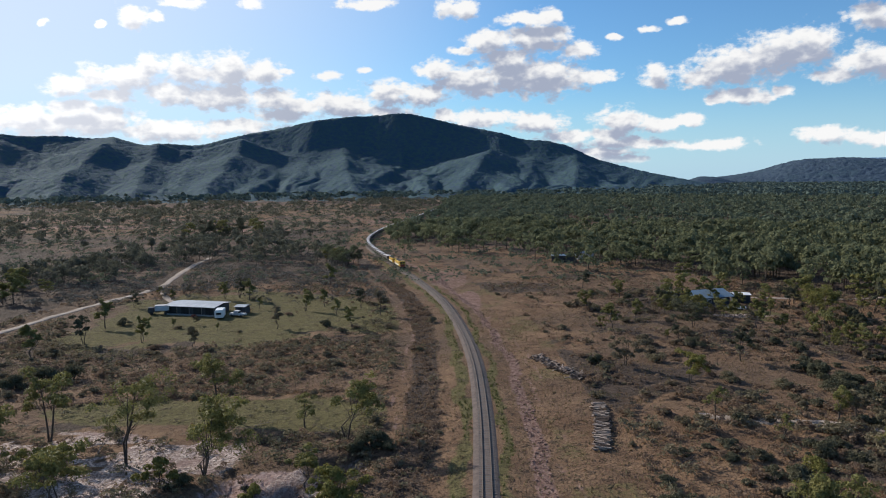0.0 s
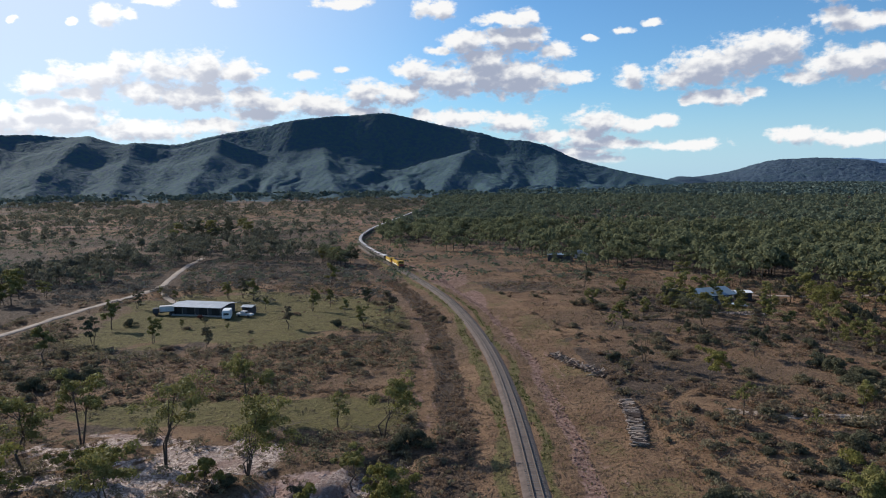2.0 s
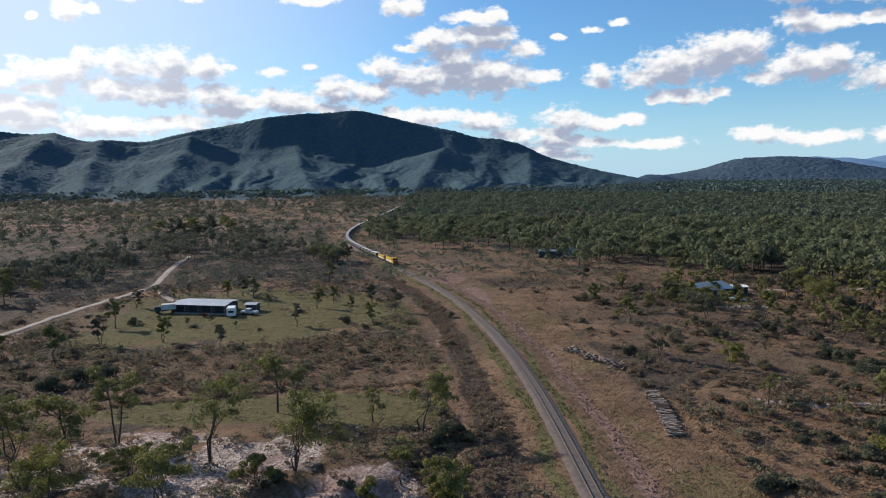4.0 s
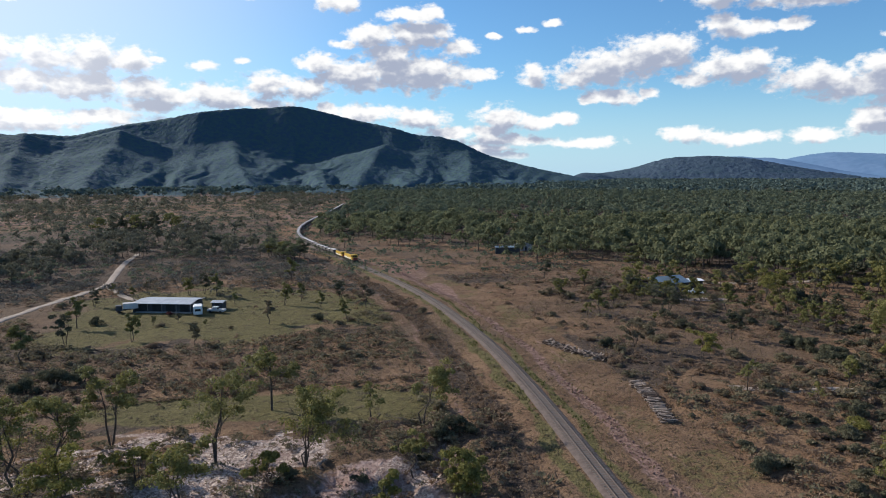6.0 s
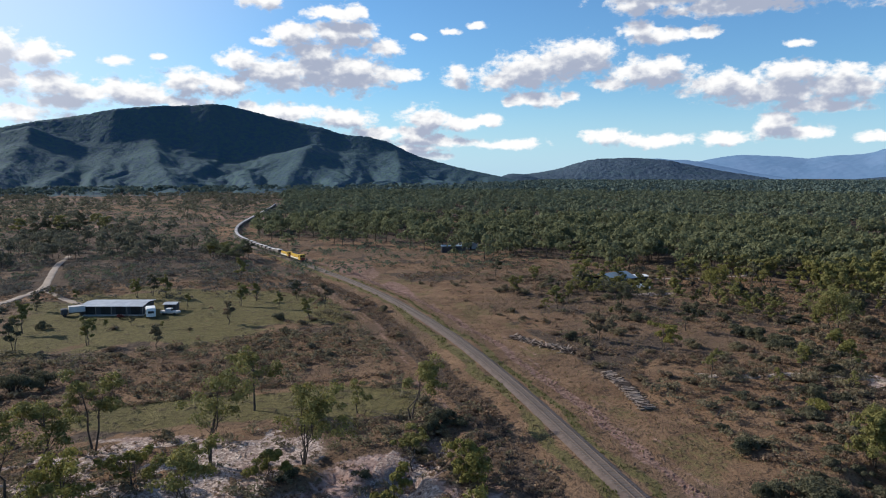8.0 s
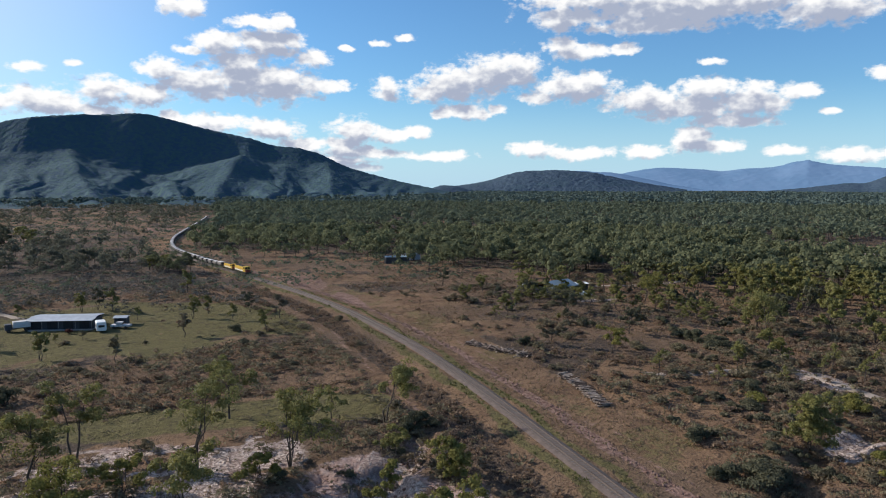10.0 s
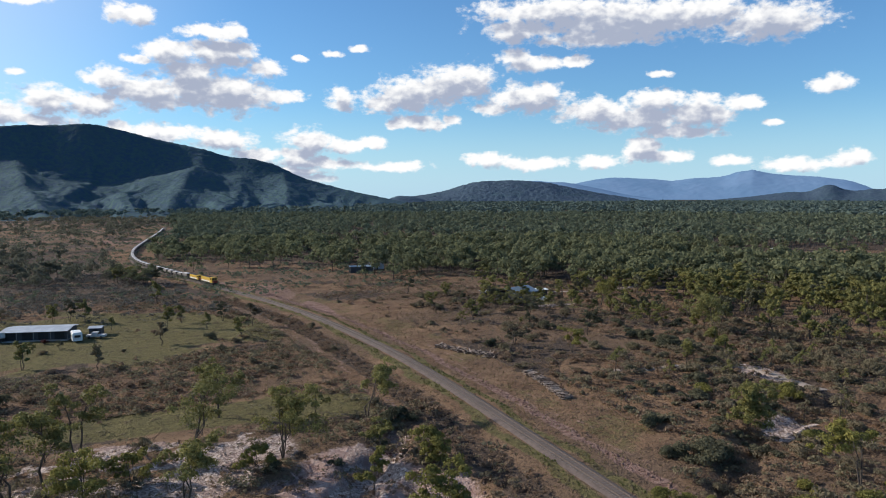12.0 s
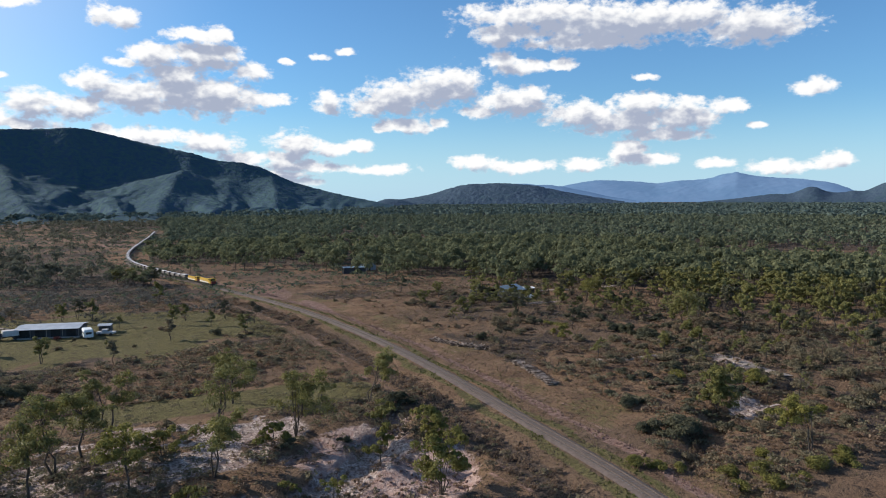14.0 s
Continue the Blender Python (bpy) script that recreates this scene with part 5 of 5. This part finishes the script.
for n, k in enumerate(rest):
    dx, dy = along_s[k]
    vs.append(np.stack([v[:, 0] * dy + v[:, 1] * dx + SLEEPERS[k][0], -v[:, 0] * dx + v[:, 1] * dy + SLEEPERS[k][1], v[:, 2] + 0.50], 1))
    fs.append(f + 8 * n)
far_sleepers = new("sleepers", mesh_from("sleepers", np.concatenate(vs), np.concatenate(fs), [SLEEPER]))
far_sleepers.parent = railway
tagged(far_sleepers, "row of concrete sleepers", kind="stuff")

# ---------------------------------------------------------------- train
RUN = np.r_[0, np.cumsum(np.hypot(*np.diff(RAIL_LINE, axis=0).T))]


def on_rails(s):
    """The pose of a vehicle whose middle is s metres along the line; its nose points back to the line's start."""
    def at(q):
        return np.array([np.interp(q, RUN, RAIL_LINE[:, 0]), np.interp(q, RUN, RAIL_LINE[:, 1])])
    a, b = at(s - 3), at(s + 3)
    m = (a + b) / 2
    return Matrix.Translation((*m, TOP)) @ Matrix.Rotation(math.atan2(a[0] - b[0], -(a[1] - b[1])) + math.pi, 4, "Z") @ Matrix.Diagonal((0.88, 0.82, 0.86, 1.0))


def bogie(parent, y, axles, gap):
    ob = part("bogie", boxes((-0.85, -0.65, y - axles * gap / 2, y + axles * gap / 2, 0.35, 0.62), (0.65, 0.85, y - axles * gap / 2, y + axles * gap / 2, 0.35, 0.62), (-0.8, 0.8, y - 0.2, y + 0.2, 0.4, 0.7), bevel=0.03), BLACK, parent)
    for k in range(axles):
        yy = y + (k - (axles - 1) / 2) * gap
        bm = bmesh.new()
        rod(bm, (-0.62, yy, 0.42), (0.62, yy, 0.42), 0.07)
        for sx in (-1, 1):
            rod(bm, (sx * 0.50, yy, 0.42), (sx * 0.62, yy, 0.42), 0.42, 14)
        part("wheelset", bm, STEEL, ob)


def build_wagon():
    w = empty("hopper_wagon", 0, 0)
    bm = bmesh.new()
    low = [bm.verts.new((sx * 0.75, sy * 2.3, 0.95)) for sx, sy in ((-1, -1), (1, -1), (1, 1), (-1, 1))]
    mid = [bm.verts.new((sx * 1.3, sy * 3.25, 1.75)) for sx, sy in ((-1, -1), (1, -1), (1, 1), (-1, 1))]
    high = [bm.verts.new((sx * 1.3, sy * 3.25, 2.75)) for sx, sy in ((-1, -1), (1, -1), (1, 1), (-1, 1))]
    for a, b in ((low, mid), (mid, high)):
        for k in range(4):
            bm.faces.new((a[k], a[(k + 1) % 4], b[(k + 1) % 4], b[k]))
    bm.faces.new(low[::-1])
    bm.faces.new(high)
    part("hopper", bm, HOPPER, w, "pale grey steel wagon body")
    for y in (-3.28, 3.28):
        part("end_sill", boxes((-1.34, 1.34, y - 0.03, y + 0.03, 1.9, 2.8)), WAGON, w)
    bm = bmesh.new()
    rows = []
    for yy in (-2.85, -2.5, 2.5, 2.85):
        lift = 0.0 if abs(yy) > 2.7 else 0.2
        rows.append([bm.verts.new((1.0 * math.cos(a), yy, 2.76 + lift * math.sin(a))) for a in np.linspace(math.pi, 0, 7)])
    for a, b in zip(rows, rows[1:]):
        for k in range(6):
            bm.faces.new((a[k], a[k + 1], b[k + 1], b[k]))
    part("cover", bm, COVER, w, "rounded off-white wagon cover")
    part("underframe", boxes((-0.9, 0.9, -3.75, 3.75, 0.72, 0.95), (-0.15, 0.15, -3.98, 3.98, 0.62, 0.63), bevel=0.02), BLACK, w)
    for y in (-2.5, 2.5):
        bogie(w, y, 2, 1.5)
    return tagged(w, "pale grey hopper wagon with dark ends in a long train", "wagon", "freight wagons")


def build_loco():
    e = empty("diesel_locomotive", 0, 0)
    part("underframe", boxes((-1.35, 1.35, -8.3, 8.3, 0.85, 1.15), (-1.1, 1.1, -2.2, 2.2, 0.3, 0.86), (-1.3, 1.3, 8.2, 8.4, 0.35, 1.15), (-1.3, 1.3, -8.4, -8.2, 0.35, 1.15), (-0.15, 0.15, -8.7, 8.7, 0.6, 0.85), bevel=0.03), BLACK, e)
    part("hood", boxes((-1.05, 1.05, -7.9, 4.2, 1.15, 3.35), bevel=0.08), YELLOW, e, "yellow engine hood")
    part("hood_roof", boxes((-0.85, 0.85, -7.8, 4.2, 3.33, 3.5), bevel=0.05), WAGON, e, "grey roof of the engine hood")
    part("cab", boxes((-1.32, 1.32, 4.2, 6.9, 1.15, 3.55), (-1.2, 1.2, 4.25, 6.85, 3.55, 3.7), bevel=0.08), YELLOW, e, "yellow driving cab")
    part("nose", boxes((-1.0, 1.0, 6.9, 8.1, 1.15, 2.35), bevel=0.12), MAROON, e, "dark maroon nose")
    part("stripe", boxes((-1.07, 1.07, -7.7, 4.0, 1.3, 1.75)), WHITE, e, "pale band along the hood")
    for x0, x1, y0, y1 in ((-1.05, -0.1, 6.89, 6.93), (0.1, 1.05, 6.89, 6.93), (-1.345, -1.31, 4.7, 6.4), (1.31, 1.345, 4.7, 6.4)):
        part("window", boxes((x0, x1, y0, y1, 2.6, 3.25)), GLASS, e)
    for y in (-6.6, -5.2, -3.8):
        bm = bmesh.new()
        rod(bm, (0, y, 3.5), (0, y, 3.62), 0.55, 14)
        part("radiator_fan", bm, BLACK, e)
    part("exhaust_box", boxes((-0.4, 0.4, 0.2, 1.6, 3.5, 3.72), bevel=0.03), BLACK, e)
    for y in (-5.4, 5.4):
        bogie(e, y, 3, 1.7)
    bm = bmesh.new()
    for sx in (-1.28, 1.28):
        for y in np.arange(-7.8, 4.1, 1.7):
            rod(bm, (sx, y, 1.15), (sx, y, 2.1), 0.025, 5)
        rod(bm, (sx, -7.8, 2.1), (sx, 4.1, 2.1), 0.025, 5)
    part("handrail", bm, WHITE, e)
    for sx in (-0.35, 0.35):
        bm = bmesh.new()
        rod(bm, (sx, 6.92, 3.42), (sx, 7.02, 3.42), 0.12, 10)
        part("headlight", bm, GLASS, e)
    return tagged(e, "yellow diesel locomotive hauling a freight train", "locomotive", "train locomotives")


NOSE = float(RUN[np.argmin(np.abs(RAIL_LINE[:, 1] - 284))])  # where the train's nose stands
loco = build_loco()
loco.matrix_basis = on_rails(NOSE + 7.1)
copy_thing(loco, on_rails(NOSE + 21.5))
wagon = build_wagon()
wagon.matrix_basis = on_rails(NOSE + 32.1)
for k in range(1, 70):
    copy_thing(wagon, on_rails(NOSE + 32.1 + 6.56 * k))

# ---------------------------------------------------------------- dirt roads
def dirt_road(points, width, label):
    line = smooth_line(points, 1.5)
    along, right = frames(line)
    off = np.array([-0.5, -0.42, -0.25, 0, 0.25, 0.42, 0.5]) * width
    wob = 1 + 0.35 * (fbm(line[:, 0] / 5, line[:, 1] / 5, 6, 3) - 0.5)
    v = np.zeros((len(line), 7, 3))
    v[:, :, :2] = line[:, None] + right[:, None] * (off[None, :, None] * wob[:, None, None])
    v[:, :, 2] = ground_z(v[:, :, 0], v[:, :, 1]) + np.array([-0.15, 0.10, 0.13, 0.16, 0.13, 0.10, -0.15])
    i = np.arange(v.shape[0] * 7).reshape(-1, 7)
    f = np.stack([i[:-1, :-1], i[:-1, 1:], i[1:, 1:], i[1:, :-1]], -1).reshape(-1, 4)
    return tagged(new("dirt_road", mesh_from("dirt_road", v.reshape(-1, 3), f, [ROAD], smooth=True)), label, "road", kind="structure")


dirt_road([(-104, 110), (-94, 150), (-88.5, 178), (-86.3, 194), (-85, 206), (-82.8, 216), (-79.8, 229), (-77.6, 240), (-77.4, 250), (-79.5, 266), (-83, 288), (-86, 308), (-87.5, 326), (-88, 340)], 2.7, "pale dirt road across the plain")
dirt_road([(-230, 276), (-190, 281), (-158, 287), (-147, 293), (-142, 304), (-134, 314), (-120, 324)], 3.0, "pale dirt road through grey scrub")
dirt_road([(-77.2, 249), (-73.5, 240), (-69.8, 232), (-66.8, 226), (-62.5, 219), (-58, 212)], 2.2, "pale dirt driveway to the shed")
dirt_road([(62, 107), (74, 104.0), (84, 101.7), (91, 99), (92.6, 94), (92.2, 86.6), (91.6, 80), (91.2, 76)], 3.0, "sandy wheel track through scrub")
dirt_road([(104, 220), (112, 218), (124, 214), (140, 211), (165, 212)], 2.4, "pale dirt drive beside the house")


# ---------------------------------------------------------------- sheds, house and vehicles
def roof_sheet(parent, x0, x1, y0, y1, z_front, z_mid, z_back, mat, name="roof"):
    """A low gable of corrugated sheets, ribs running down the slope."""
    bm = bmesh.new()
    n = max(8, int((x1 - x0) / 0.5))
    rows = []
    for k in range(n * 2 + 1):
        x, up = x0 + (x1 - x0) * k / (2 * n), 0.03 * (k % 2)
        rows.append([bm.verts.new((x, y, z + up + t)) for t in (0.0, 0.06) for y, z in ((y0, z_front), ((y0 + y1) / 2, z_mid), (y1, z_back))])
    for a, b in zip(rows, rows[1:]):
        for p, q in ((0, 1), (1, 2)):
            bm.faces.new((a[p], a[q], b[q], b[p]))
            bm.faces.new((a[p + 3], b[p + 3], b[q + 3], a[q + 3]))
        bm.faces.new((a[0], b[0], b[3], a[3]))
        bm.faces.new((a[2], a[5], b[5], b[2]))
    return part(name, bm, mat, parent)


def build_shed():
    s = empty("farm_shed", -47.9, 200.6, 0.0, -15.5)
    part("wall", boxes((-7.8, 7.8, -3.6, -3.5, 0.0, 2.3), (-7.8, 7.8, 3.5, 3.6, 0, 2.3), (-7.85, -7.75, -3.5, 3.5, 0, 2.3), (7.75, 7.85, -3.5, 3.5, 0, 2.3)), SHED_WALL, s, "dark blue-grey sheet metal wall")
    roof_sheet(s, -8.2, 8.2, -4.6, 4.4, 2.3, 2.85, 2.45, IRON)
    for x in (-8.0, -4.0, 0.0, 4.0, 8.0):
        bm = bmesh.new()
        rod(bm, (x, -4.45, 0), (x, -4.45, 2.3), 0.07)
        part("post", bm, TIMBER, s)
    for x in (-5.8, -1.9, 2.0, 5.9):
        part("roller_door", boxes((x - 1.2, x + 1.2, -3.66, -3.6, 0, 2.1)), BLACK, s)
    part("slab", boxes((-8.2, 8.2, -4.6, 3.9, -0.4, 0.08)), CONCRETE, s)
    return tagged(s, "long low farm shed with a pale iron roof", "shed")


def build_wheel(parent, x, y, r=0.36, w=0.24):
    bm = bmesh.new()
    rod(bm, (x - w / 2, y, r), (x + w / 2, y, r), r, 14)
    t = part("wheel", bm, RUBBER, parent)
    bm = bmesh.new()
    rod(bm, (x - w / 2 - 0.01, y, r), (x + w / 2 + 0.01, y, r), r * 0.55, 10)
    part("rim", bm, STEEL, t)


def build_caravan(x, y, turn):
    c = empty("caravan", x, y, height_at(x, y), turn)
    part("body", boxes((-1.15, 1.15, -2.3, 2.3, 0.5, 2.55), (-1.0, 1.0, -2.1, 2.1, 2.55, 2.65), bevel=0.12), WHITE, c)
    for yy in (-1.2, 0.9):
        part("window", boxes((-1.17, -1.14, yy - 0.45, yy + 0.45, 1.4, 2.0)), GLASS, c)
    part("front_window", boxes((-0.7, 0.7, -2.33, -2.29, 1.4, 2.0)), GLASS, c)
    part("drawbar", boxes((-0.08, 0.08, 2.3, 3.5, 0.45, 0.6)), BLACK, c)
    for sx in (-1.0, 1.0):
        build_wheel(c, sx, 0)
    return tagged(c, "white caravan parked beside the farm shed", "caravan")


def build_truck(x, y, turn):
    t = empty("truck", x, y, height_at(x, y), turn)
    part("tray", boxes((-1.1, 1.1, -3.0, 1.0, 0.9, 1.1), bevel=0.03), BLACK, t)
    part("box_body", boxes((-1.1, 1.1, -2.9, 0.9, 1.1, 2.6), bevel=0.06), COVER, t, "pale box body")
    part("cab", boxes((-1.05, 1.05, 1.1, 2.7, 0.6, 2.1), bevel=0.15), SHED_WALL, t, "dark truck cab")
    part("windscreen", boxes((-0.9, 0.9, 2.68, 2.72, 1.4, 1.95)), GLASS, t)
    for sx in (-0.95, 0.95):
        for yy in (-2.0, 1.9):
            build_wheel(t, sx, yy, 0.42)
    return tagged(t, "small truck with a pale box body", "truck")


def build_ute(x, y, turn, mat, label):
    u = empty("utility_car", x, y, height_at(x, y), turn)
    part("body", boxes((-0.9, 0.9, -2.4, 2.4, 0.45, 1.0), bevel=0.1), mat, u)
    part("cabin", boxes((-0.8, 0.8, -0.6, 1.1, 1.0, 1.65), bevel=0.15), mat, u)
    part("windscreen", boxes((-0.7, 0.7, 1.05, 1.12, 1.1, 1.5)), GLASS, u)
    part("rear_window", boxes((-0.7, 0.7, -0.62, -0.57, 1.1, 1.5)), GLASS, u)
    for sx in (-0.8, 0.8):
        for yy in (-1.5, 1.5):
            build_wheel(u, sx, yy, 0.34)
    return tagged(u, label, "car")


def build_lean_to(x, y, turn, w, d, h, roof, wall, label, name="small_shed"):
    s = empty(name, x, y, height_at(x, y), turn)
    part("wall", boxes((-w / 2, w / 2, -d / 2, -d / 2 + 0.08, 0, h), (-w / 2, w / 2, d / 2 - 0.08, d / 2, 0, h), (-w / 2, -w / 2 + 0.08, -d / 2 + 0.08, d / 2 - 0.08, 0, h), (w / 2 - 0.08, w / 2, -d / 2 + 0.08, d / 2 - 0.08, 0, h)), wall, s)
    roof_sheet(s, -w / 2 - 0.3, w / 2 + 0.3, -d / 2 - 0.4, d / 2 + 0.4, h, h + 0.35, h + 0.05, roof)
    part("door", boxes((-0.5, 0.5, -d / 2 - 0.03, -d / 2, 0, 2.0)), BLACK, s)
    return tagged(s, label, "shed")


def build_house():
    h = empty("farm_house", 100.2, 203.5, height_at(100.2, 203.5), 18)
    part("wall", boxes((-6, 6, -4, -3.85, 0.4, 3.0), (-6, 6, 3.85, 4, 0.4, 3.0), (-6, -5.85, -3.85, 3.85, 0.4, 3.0), (5.85, 6, -3.85, 3.85, 0.4, 3.0)), SHED_WALL, h)
    roof_sheet(h, -6.8, 6.8, -5.2, 5.0, 2.9, 4.6, 2.9, IRON_BLUE)
    part("floor_slab", boxes((-6.3, 6.3, -4.8, 4.4, -0.4, 0.4)), CONCRETE, h)
    for x in (-4, -1.2, 3.8):
        w = part("window", boxes((x - 0.7, x + 0.7, -4.06, -4.0, 1.3, 2.4)), WHITE, h)
        part("pane", boxes((x - 0.6, x + 0.6, -4.09, -4.06, 1.4, 2.3)), GLASS, w)
    part("door", boxes((0.9, 1.8, -4.05, -4.0, 0.4, 2.5)), TIMBER, h)
    return tagged(h, "farmhouse with a blue iron roof among trees", "house")


build_shed()
build_caravan(-39.2, 192.4, 8)
build_truck(-58.6, 198.6, 105)
build_lean_to(-34.6, 198.6, -14, 3.0, 2.8, 2.0, IRON, SHED_WALL, "small grey outbuilding beside the farm shed")
build_ute(-34.6, 193.6, 70, COVER, "grey utility car parked by the shed")
build_house()
build_lean_to(113.2, 208, -6, 4.6, 4, 2.4, WHITE, SHED_WALL, "open white-roofed carport beside the house", "carport")
build_ute(106.5, 195, 60, WHITE, "white car parked near the house")
build_lean_to(94, 214, 10, 3.5, 3.0, 2.2, IRON, SHED_WALL, "small pale shed under trees")
build_lean_to(79, 311, -10, 11, 6, 3.0, IRON_BLUE, SHED_WALL, "blue-roofed shed at the forest edge", "machinery_shed")
build_lean_to(90, 322, 15, 8, 5, 3.0, IRON, COVER, "pale shed at the forest edge")
build_lean_to(352, 297, 25, 8, 6, 2.6, WHITE, COVER, "far white house in a forest clearing", "far_house")
bm_garden = [(-46.5, 192.5, 2.6)]
shrub("garden_bush", "reddish garden bush in front of the shed", "shrub", "", bm_garden, 66, leafy("red_leaf", island_tint((0.07, 0.02, 0.02), (0.14, 0.05, 0.04), (0.10, 0.03, 0.03)), 0.7), leaves=220)


# ---------------------------------------------------------------- stacks of old sleepers, earth bank, fallen wood
def sleeper_stack(points, label, seed, tiers, rng_turn):
    rng = np.random.default_rng(seed)
    line = smooth_line(points, 0.27)
    along, right = frames(line)
    s = tagged(empty("sleeper_stack", 0, 0), label, "timber stack")
    bm = bmesh.new()
    box(bm, -1.05, 1.05, -0.12, 0.12, -0.07, 0.07, 0.015)
    mesh = bpy.data.meshes.new("old_sleeper")
    bm.to_mesh(mesh)
    bm.free()
    mesh.materials.append(OLD_TIMBER)
    made = 0
    for k in range(len(line)):
        for tier in range(tiers):
            if made > 290 or rng.random() < 0.08 * tier:
                continue
            x, y = line[k] + right[k] * rng.normal() * (0.08 + 0.55 * rng_turn) + along[k] * rng.normal() * 0.1
            ob = new("old_sleeper", mesh)
            ob.parent = s
            turn = math.atan2(-along[k][0], along[k][1]) + rng.normal() * rng_turn
            ob.matrix_basis = Matrix.Translation((x, y, height_at(x, y) + 0.08 + 0.15 * tier + 0.03 * rng.random())) @ Euler((rng.normal() * 0.10, rng.normal() * (0.05 + 0.25 * rng_turn), turn)).to_matrix().to_4x4()
            made += 1
    return s


sleeper_stack([(47.4, 113), (46.6, 108), (45.2, 101), (43.2, 93.4)], "long stack of weathered timber railway sleepers", 91, 4, 0.22)
sleeper_stack([(42.1, 145.5), (43.2, 140.5), (44.9, 135.6), (48.2, 127.6)], "jumbled heap of weathered timber railway sleepers", 92, 4, 0.8)

rng = np.random.default_rng(95)


def clod_shapes(count, seed):
    out = []
    for k in range(count):
        r = np.random.default_rng(seed + k)
        v = np.array([(a, b, c) for a in (-1, 1) for b in (-1, 1) for c in (-0.4, 1)]) * (0.5 + 0.5 * r.random((8, 3)))
        out.append((*halved((v, f)), np.zeros(12, int)))
    return out


p = scatter(rng, 3200, 20, 45, 38, 260, strip(6.3, 8.3))
crowd("earth_clods", "low windrow of reddish earth clods along the line", "earth", p, 0.05 + 0.13 * rng.random(len(p[0])) ** 2, clod_shapes(6, 900), [CLOD], 96, 1.3)
p = scatter(rng, 500, -22, 16, 52, 95, lambda x, y: (creek_depth(x, y) > 0.8) * 0.6)
crowd("creek_stones", "broken clay lumps in the eroded creek", "stones", p, 0.05 + 0.16 * rng.random(len(p[0])) ** 2, clod_shapes(6, 920), [CLOD], 97, 1.4)


def fallen_branch(x, y, turn, length, seed):
    r = np.random.default_rng(seed)
    z = height_at(x, y)
    pieces = [tube([(0, 0, 0.12), (length * 0.5, 0.2, 0.22), (length, -0.1, 0.15)], [0.14, 0.1, 0.04], 6)]
    for k in range(4):
        a = r.normal() * 0.8
        s = length * (0.3 + 0.15 * k)
        pieces.append(tube([(s, 0.1, 0.2), (s + math.cos(a) * 1.0, math.sin(a) * 1.0, 0.5), (s + math.cos(a) * 1.7, math.sin(a) * 1.8, 0.35)], [0.06, 0.04, 0.015], 5))
    v, fc = joined(pieces)
    ob = new("fallen_branch", mesh_from("fallen_branch", v, fc, [BARK], smooth=True))
    ob.matrix_basis = pose(x, y, z, 0, 0, turn)
    tagged(ob, "dead fallen branch lying on the ground", "branch", "fallen branches")


for k, (x, y, turn) in enumerate(((-18, 88, -35), (-16, 64, 140), (-9, 61, 20), (2, 103, 10), (5, 104, 160), (-8, 106, 30), (-32, 86, -20), (-27, 95, 100), (52, 88, 40), (60, 90, 120))):
    fallen_branch(x, y, turn, 2.2 + 0.25 * k, 300 + k)
